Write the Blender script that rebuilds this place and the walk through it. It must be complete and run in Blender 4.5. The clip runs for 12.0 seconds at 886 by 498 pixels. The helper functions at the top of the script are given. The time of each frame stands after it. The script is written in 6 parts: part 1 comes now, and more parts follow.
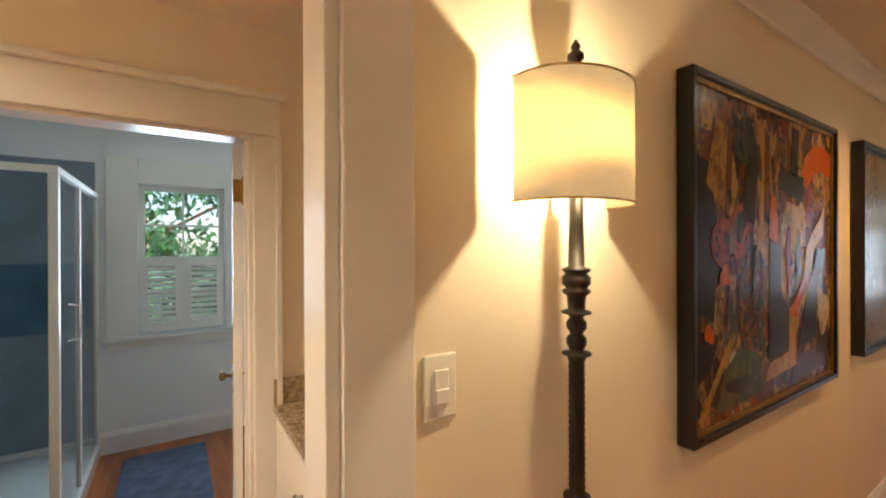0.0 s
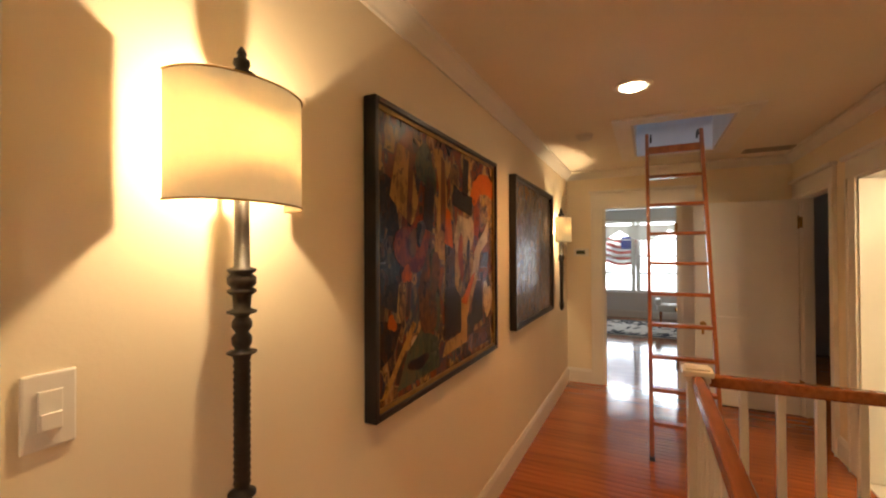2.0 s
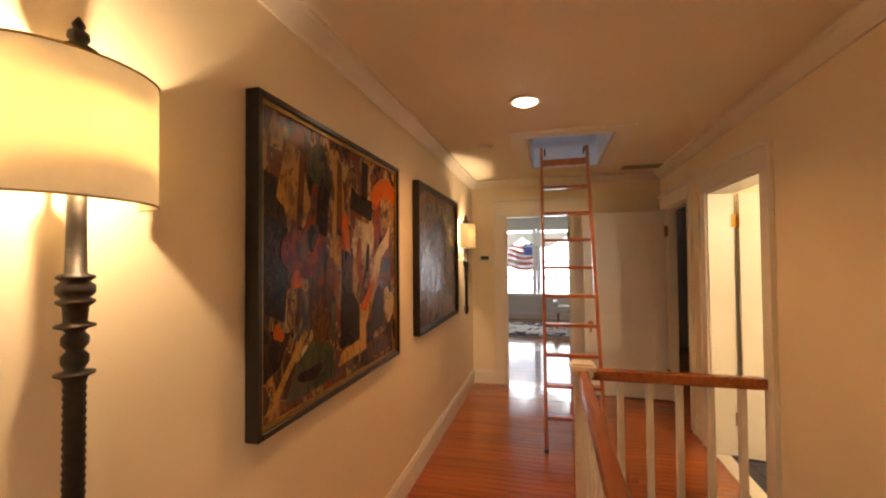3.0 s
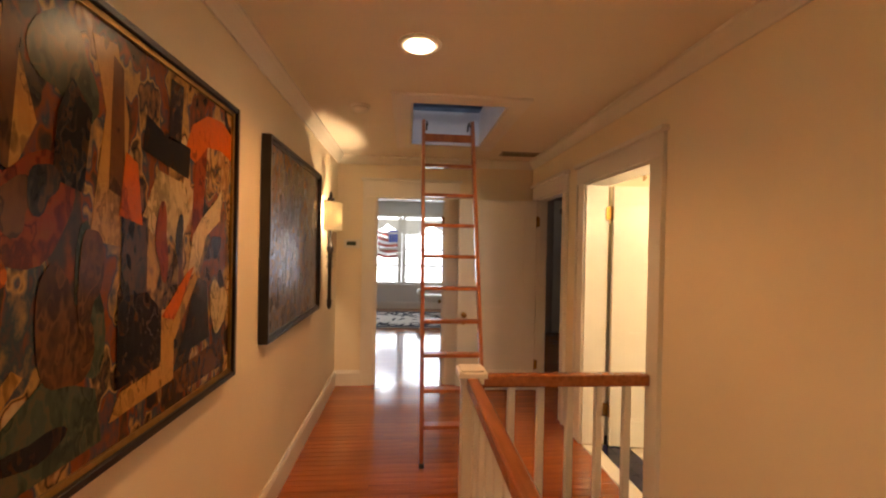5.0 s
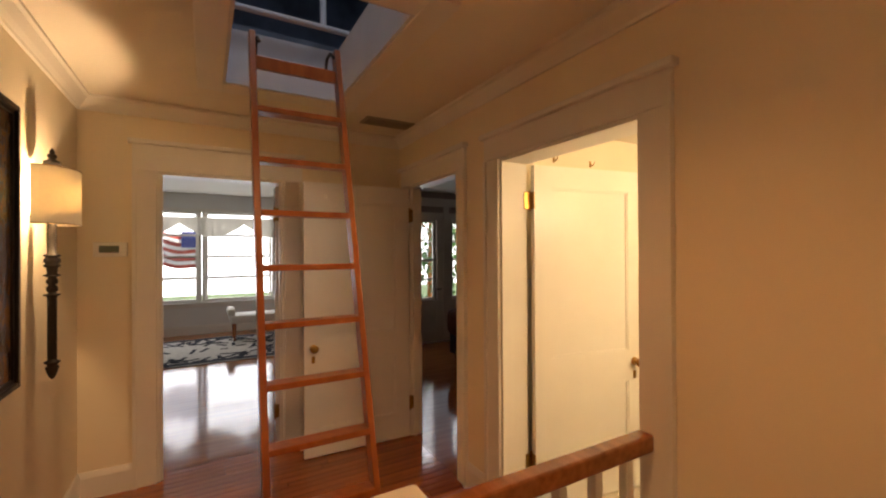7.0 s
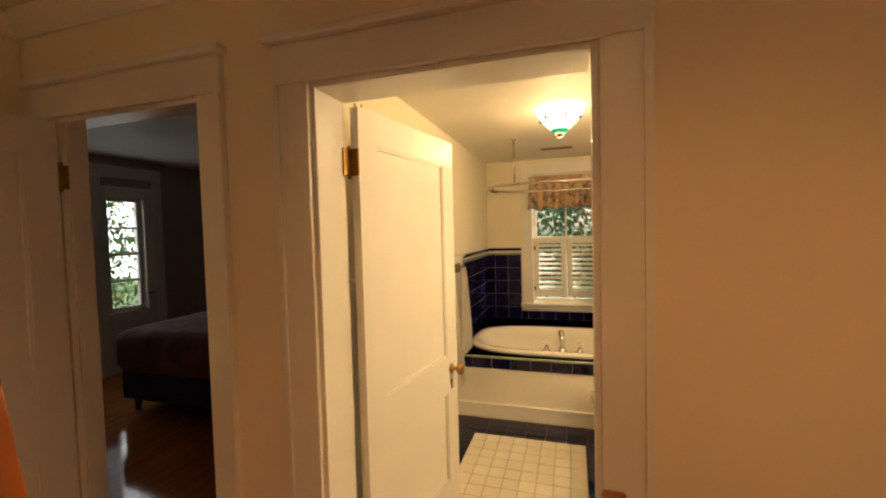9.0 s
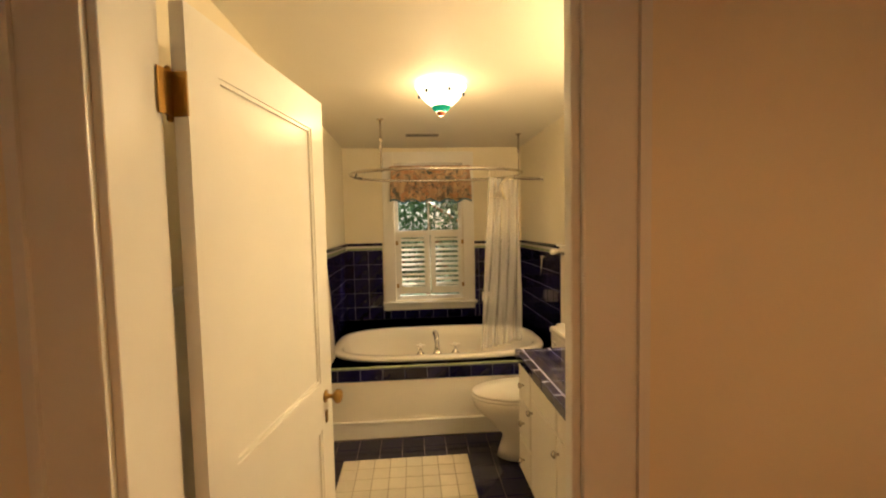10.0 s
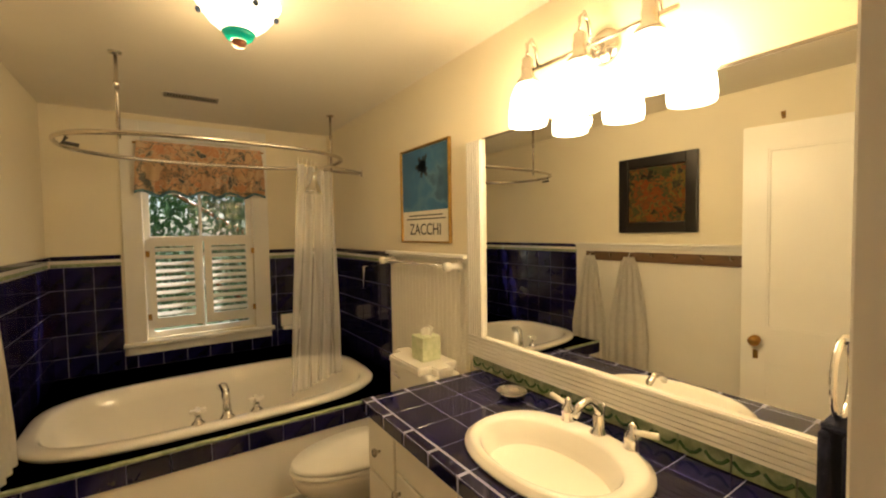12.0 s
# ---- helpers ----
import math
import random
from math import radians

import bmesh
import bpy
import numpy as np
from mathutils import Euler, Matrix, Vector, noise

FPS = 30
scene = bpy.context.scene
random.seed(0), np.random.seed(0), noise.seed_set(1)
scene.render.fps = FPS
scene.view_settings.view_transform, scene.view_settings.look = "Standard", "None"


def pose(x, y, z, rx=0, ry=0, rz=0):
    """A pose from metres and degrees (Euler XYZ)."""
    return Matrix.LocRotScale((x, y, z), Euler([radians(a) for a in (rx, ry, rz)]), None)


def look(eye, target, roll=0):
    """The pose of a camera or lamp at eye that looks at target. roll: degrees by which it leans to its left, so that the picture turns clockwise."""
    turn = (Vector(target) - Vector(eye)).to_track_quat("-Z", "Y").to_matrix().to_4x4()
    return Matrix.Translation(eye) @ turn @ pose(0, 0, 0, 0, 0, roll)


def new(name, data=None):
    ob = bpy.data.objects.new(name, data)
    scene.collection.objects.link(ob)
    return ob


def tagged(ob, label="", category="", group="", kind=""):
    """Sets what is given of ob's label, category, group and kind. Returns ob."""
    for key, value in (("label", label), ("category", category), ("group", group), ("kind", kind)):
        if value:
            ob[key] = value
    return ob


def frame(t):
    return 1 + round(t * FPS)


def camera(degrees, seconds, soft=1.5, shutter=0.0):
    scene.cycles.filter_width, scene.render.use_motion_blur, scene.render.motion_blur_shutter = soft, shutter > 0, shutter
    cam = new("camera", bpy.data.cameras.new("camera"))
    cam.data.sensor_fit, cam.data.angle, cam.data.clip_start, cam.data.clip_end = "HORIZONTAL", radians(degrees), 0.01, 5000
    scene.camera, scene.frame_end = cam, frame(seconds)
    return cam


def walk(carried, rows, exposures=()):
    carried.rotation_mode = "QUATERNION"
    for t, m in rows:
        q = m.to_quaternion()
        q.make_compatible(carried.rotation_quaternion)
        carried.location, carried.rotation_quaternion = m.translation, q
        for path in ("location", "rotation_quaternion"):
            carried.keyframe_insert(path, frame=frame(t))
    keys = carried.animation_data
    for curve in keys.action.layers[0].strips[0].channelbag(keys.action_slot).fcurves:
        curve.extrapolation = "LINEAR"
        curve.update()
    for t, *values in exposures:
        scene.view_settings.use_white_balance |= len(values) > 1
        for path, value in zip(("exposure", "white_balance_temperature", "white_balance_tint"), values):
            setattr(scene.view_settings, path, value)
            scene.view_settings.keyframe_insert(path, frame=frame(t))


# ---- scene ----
cam = camera(93.5, 12.0, soft=2.1)
PATH = [
    (0, (0.071, 0.903, 1.551), (-1.611, 1.984, 1.547), -0.2),
    (0.5, (0.124, 0.94, 1.547), (-1.389, 2.248, 1.545), -0.2),
    (1, (0.175, 0.973, 1.542), (-1.141, 2.478, 1.543), -0.1),
    (1.5, (0.231, 0.985, 1.539), (-0.862, 2.66, 1.551), -0.2),
    (2, (0.274, 0.999, 1.539), (-0.608, 2.794, 1.558), -0.3),
    (2.5, (0.305, 1.008, 1.529), (-0.38, 2.886, 1.566), -0.6),
    (3, (0.333, 1.039, 1.532), (-0.161, 2.976, 1.579), -0.5),
    (3.5, (0.322, 1.096, 1.532), (0.029, 3.073, 1.578), -0.4),
    (5.5, (0.104, 1.865, 1.518), (0.429, 3.838, 1.497), 1.4),
    (6, (0.063, 2.179, 1.518), (0.578, 4.112, 1.509), 1.1),
    (6.5, (0.074, 2.51, 1.501), (0.812, 4.369, 1.516), 0.5),
    (7, (0.088, 2.846, 1.515), (1.076, 4.584, 1.525), -0.3),
    (9, (0.345, 3.933, 1.542), (2.254, 4.526, 1.457), -1.5),
    (9.5, (0.537, 4.089, 1.534), (2.525, 4.274, 1.423), -1.8),
    (10, (0.749, 4.193, 1.501), (2.74, 4.042, 1.387), -1.2),
    (10.5, (0.991, 4.245, 1.478), (2.937, 3.795, 1.375), -1.3),
    (11, (1.227, 4.262, 1.472), (3.092, 3.546, 1.364), -1.3),
    (11.5, (1.391, 4.261, 1.469), (3.146, 3.305, 1.379), -1.1),
    (12, (1.506, 4.263, 1.45), (3.161, 3.143, 1.368), -0.9),
]
EXPOSURES = [(0, 1.15, 5700, 5), (2, 1.0, 6600, 12), (3.5, 1.1, 6900, 17), (5.5, 1.0, 6900, 18), (7, 0.65, 7200, 20), (9, 0.6, 7300, 15),
             (10.5, 0.35, 6900, 12), (12, 0.2, 6600, 11)]
walk(cam, [(t, look(eye, target, roll)) for t, eye, target, roll in PATH], EXPOSURES)


# ---------------------------------------------------------------- light
world = bpy.data.worlds.new("world")
scene.world = world
world.use_nodes = True
_wt = world.node_tree
_sky = _wt.nodes.new("ShaderNodeTexSky")
_sky.sky_type, _sky.sun_disc = "NISHITA", False
_sky.sun_elevation, _sky.sun_rotation = radians(48), radians(200)
_wt.links.new(_sky.outputs[0], _wt.nodes["Background"].inputs[0])
_wt.nodes["Background"].inputs[1].default_value = 0.15
sun = new("sun", bpy.data.lights.new("sun", "SUN"))
sun.data.energy, sun.data.angle, sun.data.color = 4.0, radians(0.6), (1, 0.95, 0.86)
sun.matrix_world = look((0, 0, 0), (-0.62, 1.2, -1.2))
WARM = (1.0, 0.72, 0.40)
AMBER = (1.0, 0.50, 0.185)


def lamp(name, kind, energy, m, color=WARM, size=0.05, size_y=None, spot=None):
    d = bpy.data.lights.new(name, kind)
    d.energy, d.color = energy, color
    if kind == "AREA":
        d.size = size
        if size_y:
            d.shape, d.size_y = "RECTANGLE", size_y
    else:
        d.shadow_soft_size = size
    if spot:
        d.spot_size, d.spot_blend = radians(spot), 0.7
    ob = new(name, d)
    ob.matrix_world = m
    return ob


SC1 = (-0.60, 1.625)
SC2 = (-0.60, 5.39)
lamp("sconce_bulb", "POINT", 8, pose(SC1[0] + 0.143, SC1[1] - 0.005, 1.79), size=0.012)
lamp("sconce_bulb", "POINT", 11, pose(SC2[0] + 0.143, SC2[1] - 0.005, 1.79), size=0.012)
lamp("downlight_or_fill", "SPOT", 35, pose(0.205, 3.59, 2.45), color=AMBER, size=0.05, spot=150)
# unseen, added at the near end to lift the casing and left wall
lamp("downlight_or_fill", "SPOT", 33, pose(0.45, -0.35, 2.45), color=(1.0, 0.78, 0.54), size=0.05, spot=160)
# unseen, added to brighten the alcove and the shower room door head
lamp("downlight_or_fill", "SPOT", 105, pose(-1.25, -0.45, 2.45), color=(1.0, 0.76, 0.50), size=0.05, spot=160)
lamp("bath_bulb", "POINT", 7.5, pose(3.22, 4.0, 2.14), color=(1.0, 0.70, 0.34), size=0.06)
for _x in (2.61, 2.38, 2.15):
    lamp("vanity_bulb", "POINT", 5.6, pose(_x, 3.13, 1.90), color=(1.0, 0.70, 0.34), size=0.03)
COOL = (0.75, 0.87, 1.0)
lamp("daylight_front_room", "AREA", 17, pose(0.02, 11.78, 1.45, -90, 0, 0), COOL, 2.4, 1.6)
lamp("daylight_side_room", "AREA", 1.6, pose(3.6, 8.9, 1.4, -90, 0, 0), COOL, 1.2, 1.2)
lamp("daylight_shower_room", "AREA", 9, pose(-3.89, 0.96, 1.47, 90, 0, -90), COOL, 0.55, 1.1)
# added cool fill inside the windowless attic, shining down through the hatch
lamp("attic_fill", "AREA", 5, pose(0.5, 4.3, 3.9, 0, 0, 0), COOL, 0.8)

# ---------------------------------------------------------------- materials


def mat(name, color, rough=0.5, metal=0.0, vary=0.06, scale=6.0, bump=0.05, bscale=60.0, coat=0.0, color2=None,
        stretch=(1, 1, 1), emit=None, estr=0.0, trans=0.0, alpha=1.0, rand=0.0, spec=None, ior=None, detail=5.0):
    m = bpy.data.materials.new(name)
    m.use_nodes = True
    nt = m.node_tree
    b = nt.nodes["Principled BSDF"]
    b.inputs["Roughness"].default_value = rough
    b.inputs["Metallic"].default_value = metal
    b.inputs["Coat Weight"].default_value = coat
    b.inputs["Coat Roughness"].default_value = 0.08
    b.inputs["Transmission Weight"].default_value = trans
    b.inputs["Alpha"].default_value = alpha
    if ior:
        b.inputs["IOR"].default_value = ior
    tc = nt.nodes.new("ShaderNodeTexCoord")
    mp = nt.nodes.new("ShaderNodeMapping")
    mp.inputs["Scale"].default_value = stretch
    nt.links.new(tc.outputs["Object"], mp.inputs[0])
    n1 = nt.nodes.new("ShaderNodeTexNoise")
    n1.inputs["Scale"].default_value, n1.inputs["Detail"].default_value = scale, detail
    nt.links.new(mp.outputs[0], n1.inputs["Vector"])
    ramp = nt.nodes.new("ShaderNodeMapRange")
    ramp.inputs[1].default_value, ramp.inputs[2].default_value = 0.3, 0.7
    nt.links.new(n1.outputs[0], ramp.inputs[0])
    mix = nt.nodes.new("ShaderNodeMix")
    mix.data_type = "RGBA"
    c2 = color2 or tuple(c * (1 - vary * 2) for c in color)
    mix.inputs[6].default_value, mix.inputs[7].default_value = (*color, 1), (*c2, 1)
    nt.links.new(ramp.outputs[0], mix.inputs[0])
    out = mix.outputs[2]
    if rand:
        oi = nt.nodes.new("ShaderNodeObjectInfo")
        hs = nt.nodes.new("ShaderNodeHueSaturation")
        mr = nt.nodes.new("ShaderNodeMapRange")
        mr.inputs[3].default_value, mr.inputs[4].default_value = 1 - rand, 1 + rand
        nt.links.new(oi.outputs["Random"], mr.inputs[0])
        nt.links.new(mr.outputs[0], hs.inputs["Value"])
        nt.links.new(out, hs.inputs["Color"])
        out = hs.outputs[0]
    nt.links.new(out, b.inputs["Base Color"])
    if bump:
        n2 = nt.nodes.new("ShaderNodeTexNoise")
        n2.inputs["Scale"].default_value, n2.inputs["Detail"].default_value = bscale, 4
        nt.links.new(mp.outputs[0], n2.inputs["Vector"])
        bp = nt.nodes.new("ShaderNodeBump")
        bp.inputs["Strength"].default_value, bp.inputs["Distance"].default_value = bump, 0.01
        nt.links.new(n2.outputs[0], bp.inputs["Height"])
        nt.links.new(bp.outputs[0], b.inputs["Normal"])
    if emit:
        b.inputs["Emission Color"].default_value, b.inputs["Emission Strength"].default_value = (*emit, 1), estr
    return m


WALL = mat("cream_wall_paint", (0.85, 0.75, 0.57), 0.55, vary=0.025, scale=1.5, bump=0.04, bscale=90)
CEIL = mat("ceiling_paint", (0.85, 0.79, 0.67), 0.6, vary=0.03, scale=1.2, bump=0.04, bscale=70)
BWALL = mat("bathroom_wall_paint", (0.82, 0.74, 0.56), 0.5, vary=0.03, scale=2, bump=0.04, bscale=90)
TRIM = mat("white_gloss_trim", (0.82, 0.79, 0.72), 0.3, vary=0.03, scale=3, bump=0.02, bscale=40)
DOORW = mat("white_door_paint", (0.82, 0.80, 0.74), 0.28, vary=0.03, scale=2.5, bump=0.03, bscale=30)
OAK = mat("orange_oak_boards", (0.42, 0.115, 0.021), 0.12, vary=0.2, scale=3, color2=(0.27, 0.064, 0.012), stretch=(0.6, 6, 6),
          bump=0.03, bscale=5, coat=0.4, rand=0.14)
OAKFAR = mat("far_oak_boards", (0.40, 0.14, 0.035), 0.09, vary=0.2, scale=3, color2=(0.27, 0.08, 0.02), stretch=(0.6, 6, 6), bump=0.03, bscale=4)
# weak specular holds down the window reflections on the far floors
OAKFAR.node_tree.nodes["Principled BSDF"].inputs["Specular IOR Level"].default_value = 0.3
OAKSUB = mat("dark_board_joint", (0.08, 0.03, 0.012), 0.5)
RAILW = mat("varnished_handrail_wood", (0.38, 0.13, 0.035), 0.25, color2=(0.24, 0.07, 0.018), stretch=(8, 1, 8), scale=4, bump=0.03, coat=0.3)
LADW = mat("varnished_ladder_wood", (0.42, 0.13, 0.03), 0.32, color2=(0.27, 0.07, 0.018), stretch=(6, 6, 1), scale=4, bump=0.04, coat=0.2)
IRON = mat("dark_bronze_iron", (0.025, 0.018, 0.013), 0.48, metal=0.2, vary=0.2, scale=25, bump=0.2, bscale=80)
BLACKF = mat("black_lacquer_frame", (0.012, 0.009, 0.008), 0.3, vary=0.2, scale=10, bump=0.03)
GOLD = mat("gilt_slip", (0.45, 0.27, 0.07), 0.4, metal=0.7, vary=0.2, scale=20)
BRASS = mat("aged_brass", (0.42, 0.24, 0.07), 0.3, metal=1.0, vary=0.15, scale=18)
CHROME = mat("polished_chrome", (0.82, 0.80, 0.77), 0.08, metal=1.0, vary=0.02, bump=0)
NICKEL = mat("brushed_nickel", (0.62, 0.57, 0.5), 0.22, metal=1.0, vary=0.05, bump=0.03)
NAVY = mat("navy_glazed_tile", (0.009, 0.007, 0.052), 0.07, vary=0.3, scale=9, bump=0.03, bscale=14, rand=0.35)
WGROUT = mat("blue_grey_wall_grout", (0.20, 0.21, 0.30), 0.8, vary=0.1, scale=20)
CREAMT = mat("cream_floor_tile", (0.74, 0.68, 0.56), 0.2, vary=0.05, scale=8, bump=0.03, bscale=15, rand=0.05)
GROUT = mat("pale_blue_grout", (0.33, 0.34, 0.46), 0.8, vary=0.1, scale=20)
GROUTC = mat("beige_grout", (0.40, 0.33, 0.24), 0.85, vary=0.1, scale=20)
GREENT = mat("green_accent_tile", (0.42, 0.46, 0.30), 0.2, color2=(0.20, 0.27, 0.14), scale=30, rand=0.1)
LEAFG = mat("green_swag_glaze", (0.06, 0.14, 0.05), 0.25, vary=0.2, scale=30)
PORC = mat("white_porcelain", (0.82, 0.78, 0.70), 0.08, vary=0.015, scale=4, bump=0, coat=0.5)
CAB = mat("cream_cabinet_paint", (0.80, 0.75, 0.65), 0.32, vary=0.03, scale=4, bump=0.03)
PLASTIC = mat("white_plastic", (0.80, 0.77, 0.70), 0.35, vary=0.02, bump=0)
DARK = mat("dark_void_metal", (0.05, 0.045, 0.04), 0.6)
VENT = mat("grey_vent_metal", (0.38, 0.33, 0.26), 0.5, vary=0.08)
TOWEL = mat("white_terry_towel", (0.78, 0.74, 0.66), 0.9, vary=0.04, scale=30, bump=0.12, bscale=160)
NAVYTOWEL = mat("navy_terry_towel", (0.012, 0.016, 0.05), 0.95, vary=0.3, scale=20, bump=0.6, bscale=180)
GRANITE = mat("speckled_granite", (0.48, 0.36, 0.22), 0.15, color2=(0.15, 0.10, 0.06), scale=45, bump=0, detail=8)
BLUEG = mat("attic_boards", (0.16, 0.20, 0.27), 0.8, vary=0.25, scale=5, bump=0.2, bscale=20)
ATTICW = mat("hatch_white_board", (0.66, 0.68, 0.72), 0.55, vary=0.06, scale=4)
GLASSM = mat("window_glass", (1, 1, 1), 0.0, trans=1.0, vary=0, bump=0, ior=1.45)
SHGLASS = mat("grey_shower_glass", (0.75, 0.80, 0.82), 0.05, trans=1.0, vary=0, bump=0, ior=1.05)
VINYL = mat("clear_vinyl_curtain", (0.86, 0.83, 0.78), 0.18, alpha=0.42, vary=0.03, bump=0.05, bscale=30)
MIRROR = mat("silvered_mirror", (0.90, 0.90, 0.86), 0.0, metal=1.0, vary=0, bump=0)
SHADE = mat("lit_linen_shade", (0.85, 0.76, 0.58), 0.8, vary=0.03, scale=60, bump=0.1, bscale=300, emit=(1.0, 0.82, 0.48), estr=0.12)
_nt = SHADE.node_tree
_tr = _nt.nodes.new("ShaderNodeBsdfTranslucent")
_tr.inputs[0].default_value = (0.85, 0.74, 0.50, 1)
_mx = _nt.nodes.new("ShaderNodeMixShader")
_mx.inputs[0].default_value = 0.34
_nt.links.new(_nt.nodes["Principled BSDF"].outputs[0], _mx.inputs[1])
_nt.links.new(_tr.outputs[0], _mx.inputs[2])
_nt.links.new(_mx.outputs[0], _nt.nodes["Material Output"].inputs[0])
OPAL = mat("lit_opal_glass", (0.9, 0.88, 0.82), 0.2, vary=0, bump=0, emit=(1.0, 0.86, 0.60), estr=9)
OPALB = mat("lit_bowl_glass", (0.9, 0.88, 0.82), 0.2, vary=0.02, bump=0, emit=(1.0, 0.84, 0.58), estr=3.2)
BULB = mat("lit_bulb", (1, 1, 1), 0.4, vary=0, bump=0, emit=(1.0, 0.82, 0.52), estr=14)
TEALG = mat("teal_glass", (0.0, 0.30, 0.20), 0.1, vary=0.1, bump=0, emit=(0.0, 0.5, 0.3), estr=0.25)
COPPER = mat("copper_cap", (0.30, 0.14, 0.08), 0.35, metal=0.8)
RUGB = mat("slate_blue_rug", (0.10, 0.12, 0.17), 0.95, vary=0.25, scale=14, bump=0.5, bscale=120)
RUGL = mat("pale_rug_wool", (0.62, 0.58, 0.50), 0.95, vary=0.1, scale=20, bump=0.5, bscale=150)
RUGK = mat("black_rug_wool", (0.015, 0.017, 0.03), 0.95, vary=0.2, scale=20, bump=0.5, bscale=150)
BEDB = mat("blue_bedspread", (0.05, 0.07, 0.11), 0.9, vary=0.2, scale=6, bump=0.3, bscale=80)
BEDP = mat("rose_blanket", (0.26, 0.12, 0.09), 0.9, vary=0.2, scale=6, bump=0.3, bscale=80)
GREYW = mat("grey_room_paint", (0.44, 0.37, 0.33), 0.6, vary=0.04, scale=2)
PALEW = mat("pale_room_paint", (0.82, 0.82, 0.79), 0.6, vary=0.03, scale=2)
SHTILE = mat("grey_shower_tile", (0.24, 0.29, 0.33), 0.2, vary=0.12, scale=5, bump=0.05)
LEAVES = mat("shrub_leaves", (0.06, 0.16, 0.03), 0.5, color2=(0.03, 0.09, 0.02), scale=5, vary=0.3, rand=0.3)
LAWN = mat("grass", (0.10, 0.17, 0.05), 0.9, vary=0.3, scale=2, bump=0.3, bscale=30)
ROOFR = mat("red_awning", (0.45, 0.08, 0.06), 0.7, vary=0.1, scale=4)
FLAGB = mat("blue_cloth", (0.05, 0.07, 0.25), 0.7, vary=0.1, scale=4)
FLAGW = mat("white_cloth", (0.80, 0.80, 0.80), 0.7, vary=0.05, scale=4)
INK = mat("black_ink", (0.03, 0.03, 0.03), 0.6, bump=0)
PAPER = mat("cream_poster_paper", (0.78, 0.74, 0.64), 0.4, vary=0.02, bump=0)
LCD = mat("dark_display", (0.07, 0.09, 0.06), 0.2, bump=0)


def painted(name, stops, scale, warp, stretch=(1, 1, 1), seed=0.0, rough=0.22, gloss=0.25):
    """Oil paint in angular patches: warped cells run through a band of colours."""
    m = bpy.data.materials.new(name)
    m.use_nodes = True
    nt = m.node_tree
    b = nt.nodes["Principled BSDF"]
    tc = nt.nodes.new("ShaderNodeTexCoord")
    mp = nt.nodes.new("ShaderNodeMapping")
    mp.inputs["Scale"].default_value = stretch
    mp.inputs["Location"].default_value = (seed, seed * 0.7, seed * 1.3)
    nt.links.new(tc.outputs["Object"], mp.inputs[0])
    nz = nt.nodes.new("ShaderNodeTexNoise")
    nz.inputs["Scale"].default_value, nz.inputs["Detail"].default_value = scale * 0.7, 3
    nt.links.new(mp.outputs[0], nz.inputs["Vector"])
    sub = nt.nodes.new("ShaderNodeVectorMath")
    sub.operation = "MULTIPLY_ADD"
    sub.inputs[1].default_value = (warp, warp, warp)
    nt.links.new(nz.outputs["Color"], sub.inputs[0])
    nt.links.new(mp.outputs[0], sub.inputs[2])
    vo = nt.nodes.new("ShaderNodeTexVoronoi")
    vo.feature = "SMOOTH_F1"
    vo.inputs["Smoothness"].default_value = 0.55
    vo.inputs["Scale"].default_value = scale
    nt.links.new(sub.outputs[0], vo.inputs["Vector"])
    sep = nt.nodes.new("ShaderNodeSeparateColor")
    nt.links.new(vo.outputs["Color"], sep.inputs[0])
    n3 = nt.nodes.new("ShaderNodeTexNoise")
    n3.inputs["Scale"].default_value, n3.inputs["Detail"].default_value = scale * 4, 6
    nt.links.new(mp.outputs[0], n3.inputs["Vector"])
    add = nt.nodes.new("ShaderNodeMath")
    add.operation = "MULTIPLY_ADD"
    add.inputs[1].default_value = 0.35
    nt.links.new(n3.outputs[0], add.inputs[0])
    sb = nt.nodes.new("ShaderNodeMath")
    sb.operation = "ADD"
    sb.inputs[1].default_value = -0.17
    nt.links.new(sep.outputs[0], sb.inputs[0])
    nt.links.new(sb.outputs[0], add.inputs[2])
    cr = nt.nodes.new("ShaderNodeValToRGB")
    el = cr.color_ramp.elements
    for i, c in enumerate(stops):
        p = i / (len(stops) - 1)
        e = el[0] if i == 0 else (el[1] if i == 1 else el.new(p))
        e.position, e.color = p, (*c, 1)
    nt.links.new(add.outputs[0], cr.inputs[0])
    nt.links.new(cr.outputs[0], b.inputs["Base Color"])
    b.inputs["Roughness"].default_value = rough
    b.inputs["Specular IOR Level"].default_value = gloss
    bp = nt.nodes.new("ShaderNodeBump")
    bp.inputs["Strength"].default_value, bp.inputs["Distance"].default_value = 0.15, 0.003
    nt.links.new(n3.outputs[0], bp.inputs["Height"])
    nt.links.new(bp.outputs[0], b.inputs["Normal"])
    return m


PAINT1 = painted("abstract_oil_paint", [(0.012, 0.010, 0.009), (0.05, 0.03, 0.015), (0.20, 0.05, 0.012), (0.03, 0.05, 0.06), (0.42, 0.24, 0.07),
                                        (0.015, 0.012, 0.012), (0.30, 0.15, 0.05), (0.50, 0.38, 0.20)], 7.0, 0.6, (1, 1.5, 0.8), 3.1, 0.26)
PAINT2 = painted("dusky_oil_paint", [(0.03, 0.026, 0.028), (0.10, 0.08, 0.07), (0.16, 0.10, 0.06), (0.10, 0.13, 0.19), (0.28, 0.16, 0.07), (0.05, 0.05, 0.06), (0.22, 0.25, 0.32)],
                 9.0, 0.7, (1, 1.7, 0.8), 7.7, gloss=0.6)
